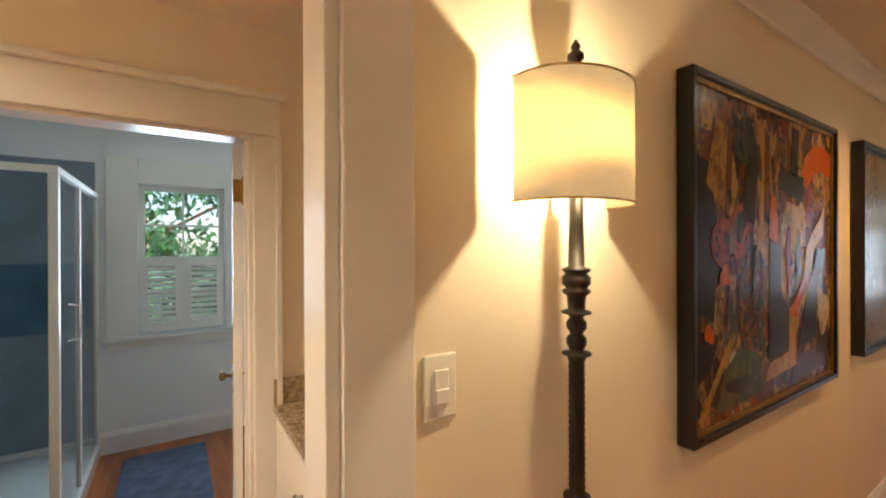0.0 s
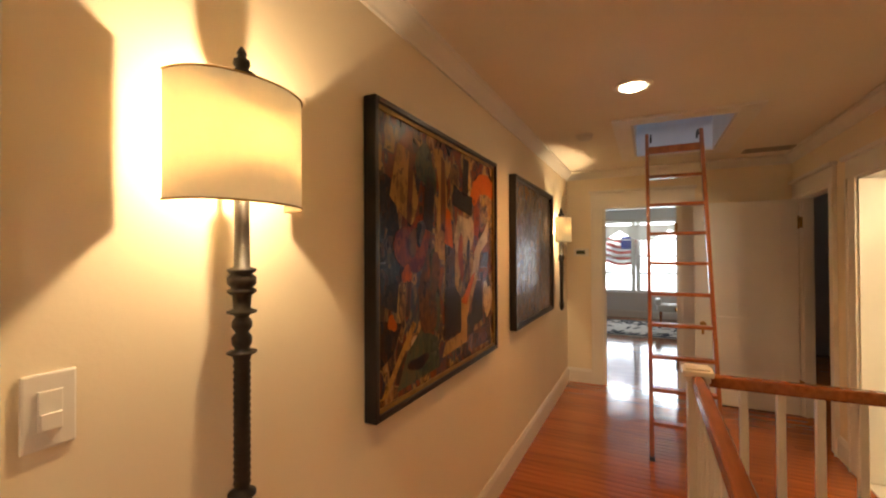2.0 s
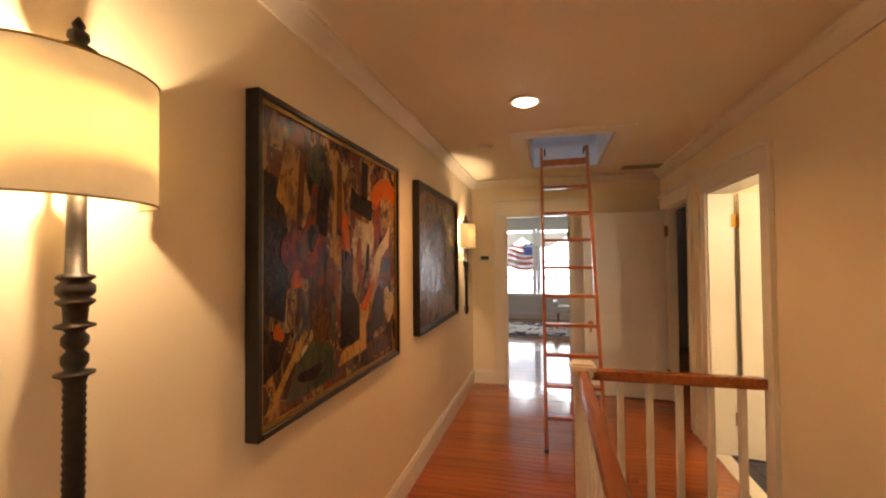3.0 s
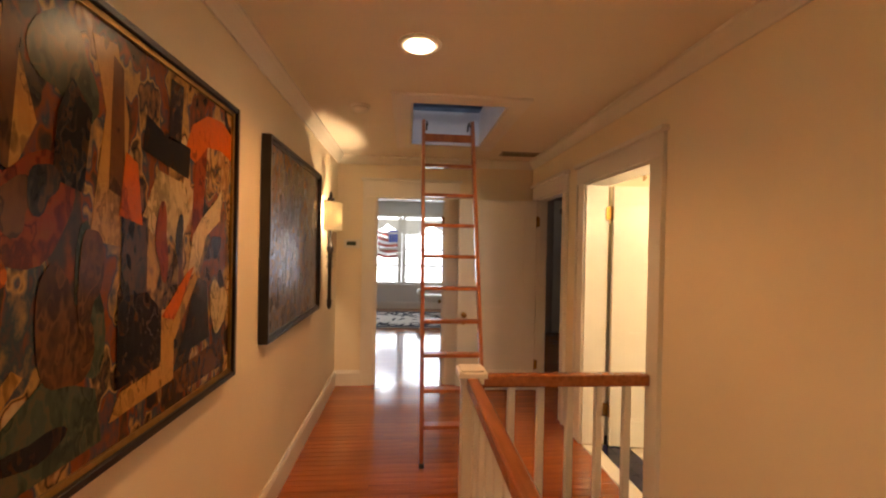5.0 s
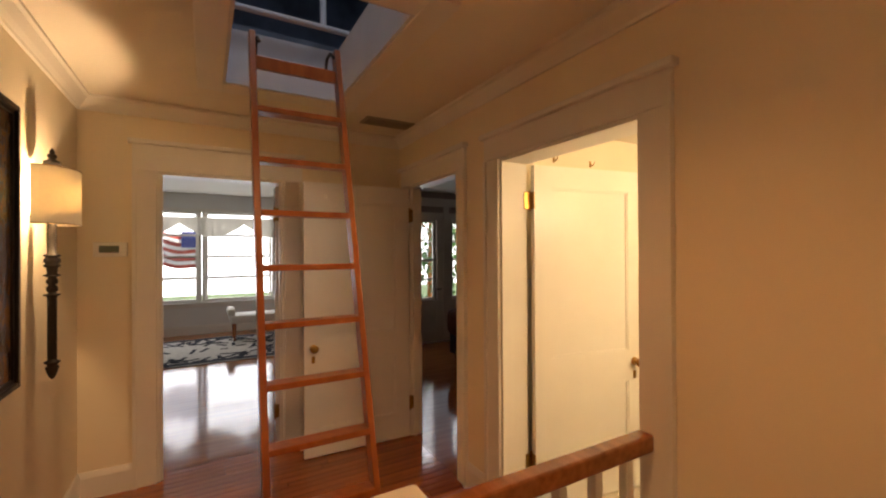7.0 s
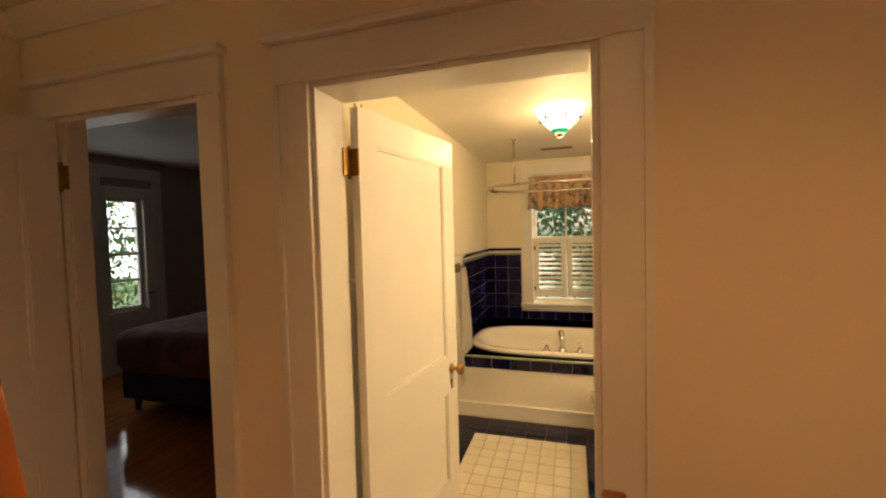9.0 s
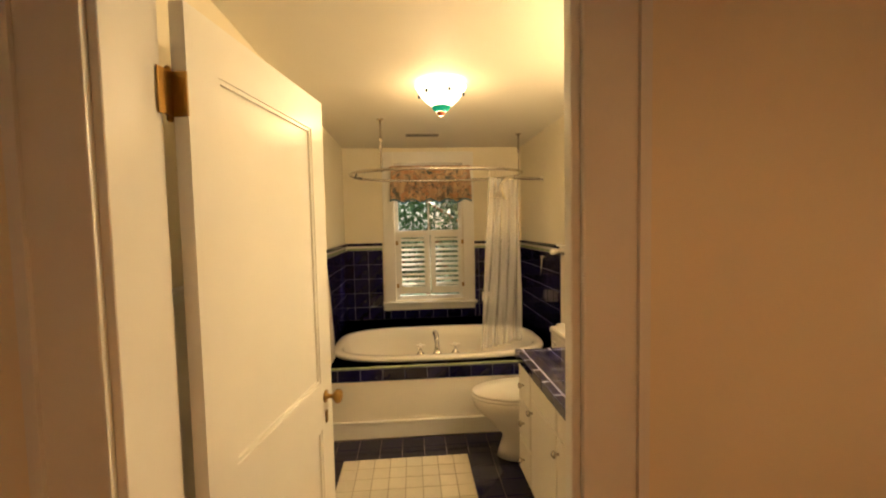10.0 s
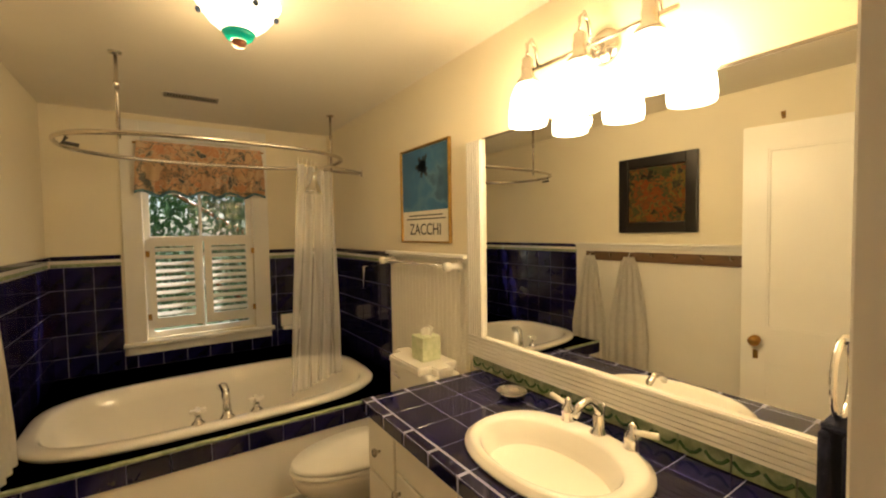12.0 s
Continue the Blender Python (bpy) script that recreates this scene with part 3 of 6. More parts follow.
def sash_window(name, m, width, height, cols, rows, label, sill=True, case=0.10, depth=0.15, glass=True, head=True, bar=0.009):
    """Local: x across, y out of the room, z up from the opening's foot."""
    root = thing(name, label, "window", m, kind="structure")
    for x0, x1 in ((-case, 0), (width, width + case)):
        part("side_casing", soft(boxes((x0, x1, -0.022, 0, -0.01, height + (case if head else 0))), 0.005), TRIM, root)
    if head:
        part("head_casing", soft(boxes((0, width, -0.024, 0, height, height + case)), 0.005), TRIM, root)
    if sill:
        part("window_sill", soft(boxes((-case - 0.02, width + case + 0.02, -0.06, 0.03, -0.04, -0.01)), 0.008), TRIM, root)
        part("apron", soft(boxes((-case, width + case, -0.02, 0, -0.10, -0.04)), 0.005), TRIM, root)
    f = 0.04
    part("window_frame", boxes((0, f, 0.05, 0.09, 0, height), (width - f, width, 0.05, 0.09, 0, height), (f, width - f, 0.05, 0.09, 0, f),
                               (f, width - f, 0.05, 0.09, height - f, height), (f, width - f, 0.045, 0.095, height * 0.5 - 0.02, height * 0.5 + 0.02)), TRIM, root)
    w, h = (width - 2 * f) / cols, (height - 2 * f) / rows
    for i in range(1, cols):
        part("muntin", boxes((f + w * i - bar, f + w * i + bar, 0.055, 0.085, f, height - f)), TRIM, root)
    for j in range(1, rows):
        if abs(f + h * j - height * 0.5) > 0.03:
            part("muntin", boxes((f, width - f, 0.057, 0.083, f + h * j - bar, f + h * j + bar)), TRIM, root)
    for i in range(cols):
        for j in range(rows):
            p = part("pane", boxes((f + w * i + 0.002, f + w * (i + 1) - 0.002, 0.068, 0.072, f + h * j + 0.002, f + h * (j + 1) - 0.002)), GLASSM, root)
            p.visible_shadow = False
    return root


def shutter(parent, x0, x1, z0, z1, y=0.0, louvers=12, tilt=35):
    s = part("shutter", boxes((x0, x0 + 0.05, y, y + 0.028, z0, z1), (x1 - 0.05, x1, y, y + 0.028, z0, z1), (x0 + 0.05, x1 - 0.05, y, y + 0.028, z0, z0 + 0.075),
                              (x0 + 0.05, x1 - 0.05, y, y + 0.028, z1 - 0.065, z1)), TRIM, parent, "white louvred half shutter")
    for i in range(louvers):
        z = z0 + 0.075 + (z1 - z0 - 0.14) * (i + 0.5) / louvers
        bm = bmesh.new()
        box(bm, x0 + 0.05, x1 - 0.05, -0.019, 0.019, -0.003, 0.003, pose(0, y + 0.014, z, tilt))
        part("louvre", bm, TRIM, s)
    return s


_w = sash_window("window_bathroom", pose(BX1, WY1, WZ0, 0, 0, -90), WY1 - WY0, WZ1 - WZ0, 2, 4, "white sash window with louvred half shutters", case=0.12)
shutter(_w, 0.015, 0.36, 0.07, 0.74, 0.005, 10)
shutter(_w, 0.38, 0.725, 0.07, 0.74, 0.005, 10)
for _x in (0.02, 0.72):
    for _zz in (0.14, 0.60):
        part("shutter_hinge", boxes((_x - 0.012, _x + 0.012, -0.026, -0.02, _zz, _zz + 0.045)), BRASS, _w)
_w = sash_window("window_shower_room", pose(-3.97, 0.66, 0.88, 0, 0, 90), 0.60, 1.18, 2, 4, "white sash window with louvred half shutters", case=0.2)
shutter(_w, 0.01, 0.295, 0.02, 0.60, -0.02, 10)
shutter(_w, 0.305, 0.59, 0.02, 0.60, -0.02, 10)
for i, _x in enumerate((-1.19, 0.08)):
    sash_window("window_front_%d" % (i + 1), pose(_x, 11.8, 0.60), 1.15, 1.67, 1, 4, "tall white front room window with divided panes", case=0.055, sill=True, bar=0.022)
for i, _x in enumerate((3.04, 3.76)):
    _w = sash_window("door_glazed_%d" % (i + 1), pose(_x, 9.0, 0.70), 0.42, 1.33, 1, 4, "white glazed door with four wide panes", case=0.13, sill=False, bar=0.014)
    part("lower_panel", boxes((-0.13, 0.55, -0.022, 0, -0.70, -0.012)), TRIM, _w)
    for b in ((0.02, 0.40, -0.53, -0.51), (0.02, 0.40, -0.12, -0.10), (0.0, 0.02, -0.53, -0.10), (0.40, 0.42, -0.53, -0.10)):
        part("panel_moulding", boxes((b[0], b[1], -0.032, -0.022, b[2], b[3])), TRIM, _w)
    for u0, u1 in ((-0.235, -0.132), (0.552, 0.655)):
        if not (i and u0 < 0):
            part("door_casing", soft(boxes((u0, u1, -0.03, 0, -0.70, 1.56)), 0.004), TRIM, _w)
    part("head_board", soft(boxes((-0.235, 0.655, -0.034, 0, 1.562, 1.70)) if not i else boxes((-0.06, 0.655, -0.034, 0, 1.562, 1.70)), 0.004), TRIM, _w)
    part("handle", tube([(0.47, -0.022, 0.18), (0.47, -0.06, 0.18), (0.38, -0.065, 0.18)], 0.009, 8), DARK, _w, "dark lever handle", True)

# ---------------------------------------------------------------- hall things


def sconce(m, label):
    root = thing("wall_sconce", label, "wall lamp", m, "hall sconces")
    prof = [(0.004, -0.06), (0.012, -0.05), (0.019, -0.03), (0.025, -0.008), (0.017, 0.005), (0.029, 0.015), (0.029, 0.020), (0.016, 0.028)]
    z = 0.035
    while z < 0.295:
        prof += [(0.0160, z), (0.0182, z + 0.007), (0.0160, z + 0.014)]
        z += 0.015
    prof += [(0.0185, 0.312), (0.020, 0.318), (0.031, 0.323), (0.031, 0.327), (0.014, 0.331), (0.021, 0.345), (0.021, 0.358), (0.013, 0.368), (0.021, 0.380), (0.021, 0.392), (0.014, 0.402),
             (0.018, 0.407), (0.031, 0.411), (0.031, 0.415), (0.018, 0.420), (0.020, 0.448), (0.030, 0.456), (0.030, 0.461), (0.022, 0.465), (0.030, 0.474), (0.030, 0.488), (0.022, 0.496),
             (0.030, 0.502), (0.029, 0.507), (0.017, 0.511), (0.0155, 0.60), (0.0150, 0.70)]
    part("stem", lathe(prof, 18, (0.075, 0, 0)), IRON, root, "turned dark bronze stem", True)
    part("wall_bracket", tube([(0.0, 0, 0.68), (0.07, 0, 0.68)], 0.006, 8), IRON, root)
    # half-drum shade: bowed front, open top and bottom, its back edges on the wall side
    bm = bmesh.new()
    n = 28
    z0, z1 = 0.645, 0.895
    rows = []
    for zz in (z0, z1):
        for rr in (1.0, 0.985):
            rows.append([bm.verts.new((0.042 + 0.133 * rr * math.sin(math.pi * i / n) ** 0.8, 0.150 * rr * -math.cos(math.pi * i / n), zz)) for i in range(n + 1)])
    for i in range(n):
        for a, b in ((0, 2), (1, 3), (0, 1), (2, 3)):
            bm.faces.new((rows[a][i], rows[a][i + 1], rows[b][i + 1], rows[b][i]))
    s = part("shade", bm, SHADE, root, "lit cream linen half-drum shade", True)
    s.visible_shadow = True
    for zz in (z0, z1):
        part("shade_rim", tube([(0.042 + 0.1345 * math.sin(math.pi * i / n) ** 0.8, 0.151 * -math.cos(math.pi * i / n), zz) for i in range(n + 1)], 0.0022, 6), GOLD, s)
    part("harp", tube([(0.075, 0, 0.70), (0.075, 0.05, 0.75), (0.075, 0.05, 0.85), (0.075, 0, 0.90)], 0.003, 6), IRON, root)
    part("finial", lathe([(0.006, 0.885), (0.030, 0.895), (0.020, 0.905), (0.032, 0.918), (0.030, 0.935), (0.012, 0.945), (0.018, 0.955), (0.017, 0.965), (0.008, 0.972),
                          (0.011, 0.98), (0.003, 0.995)], 16, (0.075, 0, 0)), IRON, root, "turned bronze finial", True)
    return root


sconce(pose(SC1[0], SC1[1], 1.0), "lit wall sconce with cream shade and long turned bronze stem")
sconce(pose(SC2[0], SC2[1], 1.0), "lit wall sconce with cream shade beside the thermostat")


def painting(name, y0, y1, z0, z1, paint, label, slip=GOLD):
    root = thing(name, label, "painting", pose(LW, y0, z0), "hall paintings")
    w, h = y1 - y0, z1 - z0
    d, f = 0.055, 0.022
    for b in ((0, f, 0, h), (w - f, w, 0, h)):
        part("frame_side", soft(boxes((0.004, d, b[0], b[1], b[2], b[3])), 0.003, 1), BLACKF, root)
    for b in ((f, w - f, 0, f), (f, w - f, h - f, h)):
        part("frame_rail", soft(boxes((0.004, d, b[0], b[1], b[2], b[3])), 0.003, 1), BLACKF, root)
    g = 0.016
    for s in ((f, f + g, f, h - f), (w - f - g, w - f, f, h - f), (f + g, w - f - g, f, f + g), (f + g, w - f - g, h - f - g, h - f)):
        part("slip", boxes((0.01, d - 0.012, *s)), slip, root, "thin gilt inner slip")
    part("canvas", boxes((0.008, d - 0.020, f + g, w - f - g, f + g, h - f - g)), paint, root, "glossy abstract oil painting")
    return root, w, h, d


_p1 = painting("painting", 2.155, 3.418, 0.962, 2.080, PAINT1, "large abstract oil painting in black frame on hall wall")
_p2 = painting("painting", 3.82, 5.09, 0.992, 2.090, PAINT2, "dusky blue-brown abstract painting in black frame", BLACKF)


def stroke(parent, plane, pts, material, t=0.001, name="paint_patch"):
    bm = bmesh.new()
    f = bm.faces.new([bm.verts.new((plane, y, z)) for y, z in pts])
    r = bmesh.ops.extrude_face_region(bm, geom=[f])
    for v in r["geom"]:
        if isinstance(v, bmesh.types.BMVert):
            v.co.x += t
    return part(name, bm, material, parent)


# broad shapes of the large painting, in shares of its width and height
TONES = {}
for k, c in dict(orange=(0.52, 0.10, 0.008), black=(0.010, 0.008, 0.007), red=(0.22, 0.035, 0.008), ochre=(0.44, 0.24, 0.06), cream=(0.52, 0.39, 0.19), teal=(0.055, 0.075, 0.04),
                 slate=(0.030, 0.028, 0.028), brown=(0.11, 0.045, 0.016)).items():
    dark, warm = tuple(q * 0.35 for q in c), tuple(0.7 * q + 0.3 * w for q, w in zip(c, (0.20, 0.08, 0.02)))
    TONES[k] = painted("oil_" + k, [dark, c, warm, c, tuple(q * 0.7 for q in c), dark, c], 11.0, 0.6, (1, 1.5, 0.7), len(k) * 1.37, 0.24)


def shape(p, tone, pts, layer):
    root, w, h, d = p
    g = 0.04
    stroke(root, d - 0.0197 + layer * 0.0006, [(g + u * (w - 2 * g), g + v * (h - 2 * g)) for u, v in pts], TONES[tone], 0.0006)


def blob(p, tone, u, v, ru, rv, layer, seed, turn=0.0, n=22):
    rnd = random.Random(seed)
    k1, k2 = rnd.uniform(0, 6), rnd.uniform(0, 6)
    pts = []
    for i in range(n):
        a = 2 * math.pi * i / n
        q = 1 + 0.22 * math.sin(2 * a + k1) + 0.16 * math.sin(3 * a + k2)
        x, y = ru * q * math.cos(a), rv * q * math.sin(a)
        c, s = math.cos(turn), math.sin(turn)
        pts.append((min(1, max(0, u + x * c - y * s)), min(1, max(0, v + x * s + y * c))))
    shape(p, tone, pts, layer)


shape(_p1, "black", [(0, 0.35), (0.10, 0.30), (0.13, 0.55), (0.08, 0.78), (0, 0.80)], 0)
shape(_p1, "ochre", [(0.06, 0.72), (0.13, 0.66), (0.20, 0.62), (0.24, 0.72), (0.19, 0.90), (0.11, 0.92)], 1)
shape(_p1, "brown", [(0.16, 0.64), (0.19, 0.62), (0.21, 0.90), (0.18, 0.93)], 2)
shape(_p1, "ochre", [(0.36, 0.50), (0.46, 0.48), (0.47, 0.80), (0.43, 0.97), (0.36, 0.96), (0.40, 0.80)], 0)
shape(_p1, "brown", [(0.41, 0.62), (0.46, 0.60), (0.45, 0.92), (0.42, 0.94)], 1)
blob(_p1, "red", 0.21, 0.55, 0.10, 0.12, 3, 1)
blob(_p1, "slate", 0.25, 0.60, 0.03, 0.05, 5, 31)
shape(_p1, "black", [(0.0, 0.12), (0.08, 0.16), (0.13, 0.26), (0.0, 0.29)], 0)
shape(_p1, "black", [(0.27, 0.62), (0.34, 0.60), (0.36, 0.78), (0.31, 0.84), (0.28, 0.76)], 4)
shape(_p1, "orange", [(0.44, 0.56), (0.52, 0.54), (0.50, 0.70), (0.46, 0.72)], 3)
blob(_p1, "brown", 0.36, 0.42, 0.03, 0.12, 4, 32)
blob(_p1, "brown", 0.20, 0.56, 0.035, 0.05, 4, 2)
blob(_p1, "orange", 0.16, 0.44, 0.025, 0.04, 4, 3)
shape(_p1, "orange", [(0.70, 0.78), (0.74, 0.88), (0.83, 0.94), (0.93, 0.95), (1.0, 0.92), (1.0, 0.82), (0.92, 0.84), (0.83, 0.83), (0.76, 0.76)], 1)
shape(_p1, "red", [(0.74, 0.50), (0.80, 0.50), (0.83, 0.83), (0.76, 0.77)], 0)
shape(_p1, "black", [(0.52, 0.74), (0.72, 0.70), (0.73, 0.80), (0.60, 0.81), (0.53, 0.84)], 2)
shape(_p1, "black", [(0.62, 0.80), (0.68, 0.80), (0.69, 0.98), (0.63, 0.98)], 2)
shape(_p1, "cream", [(0.52, 0.56), (0.58, 0.70), (0.70, 0.68), (0.73, 0.60), (0.68, 0.46), (0.64, 0.52), (0.60, 0.48)], 1)
shape(_p1, "cream", [(0.72, 0.38), (0.78, 0.40), (0.83, 0.52), (0.92, 0.58), (0.93, 0.70), (0.90, 0.66), (0.80, 0.58), (0.75, 0.52)], 3)
shape(_p1, "slate", [(0.82, 0.44), (0.92, 0.44), (0.93, 0.52), (0.86, 0.52)], 4)
blob(_p1, "red", 0.60, 0.50, 0.028, 0.10, 3, 5)
blob(_p1, "slate", 0.68, 0.50, 0.022, 0.07, 3, 6)
shape(_p1, "slate", [(0.45, 0.36), (0.54, 0.36), (0.54, 0.56), (0.45, 0.58)], 2)
shape(_p1, "ochre", [(0.42, 0.06), (0.66, 0.08), (0.66, 0.30), (0.60, 0.30), (0.60, 0.14), (0.45, 0.12)], 2)
shape(_p1, "black", [(0.44, 0.13), (0.60, 0.15), (0.60, 0.30), (0.54, 0.36), (0.44, 0.36)], 3)
shape(_p1, "orange", [(0.60, 0.28), (0.72, 0.40), (0.76, 0.42), (0.66, 0.26)], 4)
shape(_p1, "black", [(0.68, 0.14), (0.86, 0.16), (0.84, 0.36), (0.78, 0.38)], 1)
shape(_p1, "ochre", [(0.66, 0.20), (0.78, 0.38), (0.76, 0.40), (0.64, 0.24)], 5)
blob(_p1, "cream", 0.92, 0.26, 0.05, 0.11, 2, 7)
shape(_p1, "brown", [(0.62, 0.02), (0.97, 0.03), (0.95, 0.14), (0.66, 0.10)], 1)
shape(_p1, "teal", [(0.10, 0.02), (0.40, 0.03), (0.38, 0.16), (0.26, 0.22), (0.16, 0.14)], 1)
shape(_p1, "ochre", [(0.01, 0.02), (0.04, 0.02), (0.22, 0.24), (0.20, 0.26)], 3)
blob(_p1, "black", 0.24, 0.09, 0.06, 0.03, 3, 8)
blob(_p1, "brown", 0.30, 0.30, 0.06, 0.13, 2, 9)
blob(_p1, "teal", 0.36, 0.34, 0.04, 0.16, 1, 10)
blob(_p1, "orange", 0.07, 0.27, 0.022, 0.03, 4, 11)
blob(_p1, "teal", 0.30, 0.86, 0.07, 0.10, 1, 12)
# switch, thermostat, smoke alarm, vent, downlight
_s = thing("light_switch", "white double rocker switch plate on hall wall", "switch", pose(LW, 1.288, 1.228))
part("plate", soft(boxes((0, 0.007, 0, 0.072, 0, 0.122)), 0.004), PLASTIC, _s)
part("rocker", soft(boxes((0.007, 0.011, 0.020, 0.052, 0.028, 0.094)), 0.002), PLASTIC, _s)
part("rocker_lip", soft(boxes((0.011, 0.015, 0.022, 0.050, 0.031, 0.058)), 0.0015), PLASTIC, _s)
_s = thing("thermostat", "beige wall thermostat with dark display on end wall", "thermostat", pose(-0.52, FW, 1.49))
part("housing", soft(boxes((0, 0.17, -0.028, 0, 0, 0.092)), 0.006), PLASTIC, _s)
part("display", boxes((0.03, 0.13, -0.031, -0.0285, 0.026, 0.070)), LCD, _s, "dark display")
_s = thing("smoke_alarm", "white round smoke alarm on hall ceiling", "smoke alarm", pose(-0.177, 4.525, CE))
part("base", lathe([(0.068, 0), (0.068, -0.008), (0.062, -0.012)][::-1], 28), PLASTIC, _s, "", True)
part("cover", lathe([(0.058, -0.012), (0.055, -0.030), (0.040, -0.042), (0.010, -0.044)][::-1], 28), PLASTIC, _s, "", True)
_s = thing("ceiling_vent", "beige slatted air vent on hall ceiling", "vent", pose(1.28, 5.78, CE))
part("frame", boxes((-0.19, -0.17, -0.085, 0.085, -0.008, 0), (0.17, 0.19, -0.085, 0.085, -0.008, 0), (-0.17, 0.17, -0.085, -0.068, -0.008, 0), (-0.17, 0.17, 0.068, 0.085, -0.008, 0)), VENT, _s)
# dark sheet stands in for the shaded hollow above the slats
part("duct_shade", boxes((-0.17, 0.17, -0.068, 0.068, -0.002, -0.0005)), DARK, _s)
for i in range(9):
    _bm = bmesh.new()
    box(_bm, -0.17, 0.17, -0.006, 0.006, -0.001, 0.001, pose(0, -0.060 + 0.015 * i, -0.006, 30))
    part("slat", _bm, VENT, _s)


def downlight(m):
    s = thing("downlight", "white recessed ceiling downlight with lit bulb, two of three added", "ceiling light", m, "hall downlights")
    part("trim_ring", lathe([(0.070, -0.002), (0.073, -0.012), (0.095, -0.012), (0.105, -0.004), (0.105, -0.0005)], 36), TRIM, s, "", True)
    part("bulb", lathe([(0.01, -0.028), (0.045, -0.024), (0.066, -0.012), (0.066, -0.004)], 28), BULB, s, "glowing bulb face", True)
    return s


downlight(pose(0.205, 3.59, CE))
# unseen fitting, added to go with the near-end fill
downlight(pose(0.45, -0.35, CE))
# unseen fitting for the added alcove fill
downlight(pose(-1.25, -0.45, CE))

# ladder
_l = thing("attic_ladder", "varnished wooden ladder leaning up into the hatch", "ladder")
LF, LT = (4.47, 0.0), (4.985, 2.545)


def lad(z):
    return LF[0] + (LT[0] - LF[0]) * z / LT[1]


for xb, xt in ((0.290, 0.275), (0.735, 0.672)):
    bm = bmesh.new()
    vs = box(bm, -0.014, 0.014, -0.033, 0.033, 0, 1)
    for v in vs:
        z = v.co.z * 2.545
        v.co = Vector((xb + (xt - xb) * v.co.z + v.co.x, lad(z) + v.co.y, z))
    part("rail", soft(bm, 0.004), LADW, _l)
for k in range(10):
    z = 0.257 + 0.238 * k
    f = z / 2.545
    x0, x1 = 0.290 + (0.275 - 0.290) * f, 0.735 + (0.672 - 0.735) * f
    wide = 0.038
    part("rung", soft(boxes((x0 + 0.012, x1 - 0.012, lad(z) - wide, lad(z) + wide, z - 0.013, z + 0.013) if k < 9 else
                            (x0 + 0.012, x1 - 0.012, lad(z) - 0.012, lad(z) + 0.012, z - 0.03, z + 0.03)), 0.004), LADW, _l)
for x in (0.305, 0.655):
    part("hook", tube([(x, lad(2.5) - 0.02, 2.5), (x, lad(2.5) + 0.05, 2.55), (x, lad(2.5) + 0.12, 2.55), (x, lad(2.5) + 0.14, 2.50)], 0.008, 8), DARK, _l, "black iron hook")
for x in (0.290, 0.735):
    part("rubber_foot", soft(boxes((x - 0.018, x + 0.018, 4.435, 4.505, 0.0, 0.03)), 0.004), DARK, _l)

# newel and rails
_b = thing("stair_balustrade", "white balustrade with orange wood handrail round stairwell", "railing")
NX, NY = 0.525, 3.835
_n = part("newel_post", soft(boxes((NX - 0.052, NX + 0.052, NY - 0.052, NY + 0.052, 0, 0.80)), 0.005), TRIM, _b, "white square newel post")
part("cap_collar", soft(boxes((NX - 0.063, NX + 0.063, NY - 0.063, NY + 0.063, 0.79, 0.826)), 0.010), TRIM, _n)
part("cap", soft(boxes((NX - 0.078, NX + 0.078, NY - 0.078, NY + 0.078, 0.826, 0.858)), 0.007), TRIM, _n, "white square newel cap")
part("cap_top", soft(boxes((NX - 0.062, NX + 0.062, NY - 0.062, NY + 0.062, 0.858, 0.870)), 0.005), TRIM, _n)
part("handrail", soft(boxes((NX + 0.053, RW - 0.022, NY - 0.032, NY + 0.032, 0.765, 0.832)), 0.012, 3), RAILW, _b, "varnished orange handrail")
part("handrail", soft(boxes((NX - 0.032, NX + 0.032, -0.6, NY - 0.053, 0.765, 0.832)), 0.012, 3), RAILW, _b, "varnished orange handrail")
for i, x in enumerate((0.747, 0.912, 1.077, 1.243, 1.407)):
    part("baluster", soft(boxes((x - 0.019, x + 0.019, NY - 0.019, NY + 0.019, 0, 0.765)), 0.003, 1), TRIM, _b)
for i in range(24):
    y = NY - 0.20 - 0.165 * i
    part("baluster", soft(boxes((NX - 0.019, NX + 0.019, y - 0.019, y + 0.019, 0, 0.765)), 0.003, 1), TRIM, _b)

# ---------------------------------------------------------------- front room things
_r = thing("rug", "black and cream patterned rug on front room floor", "rug", pose(-1.3, 9.35, 0.0))
part("field", soft(boxes((0, 2.6, 0, 1.9, 0.001, 0.012)), 0.004, 1), RUGL, _r)
random.seed(5)
for i in range(190):
    u, v = random.uniform(0.15, 2.45), random.uniform(0.12, 1.78)
    if 0.55 < u < 2.05 and 0.5 < v < 1.4 and i % 3:
        continue
    a = random.uniform(0, 180)
    bm = bmesh.new()
    box(bm, -random.uniform(0.05, 0.16), random.uniform(0.05, 0.16), -0.025, 0.03, 0.012, 0.015, pose(u, v, 0, 0, 0, a))
    part("motif", bm, RUGK, _r)
part("border", boxes((0.03, 2.57, 0.03, 0.15, 0.012, 0.0152), (0.03, 2.57, 1.75, 1.87, 0.012, 0.0152), (0.03, 0.15, 0.15, 1.75, 0.012, 0.0152), (2.45, 2.57, 0.15, 1.75, 0.012, 0.0152)), RUGK, _r,
     "black border")
_c = thing("bench", "white upholstered bench with brown turned legs under front window", "bench", pose(0.86, 10.95, 0))
part("seat", soft(boxes((-0.42, 0.42, -0.24, 0.24, 0.30, 0.44)), 0.05, 4), TOWEL, _c, "", True)
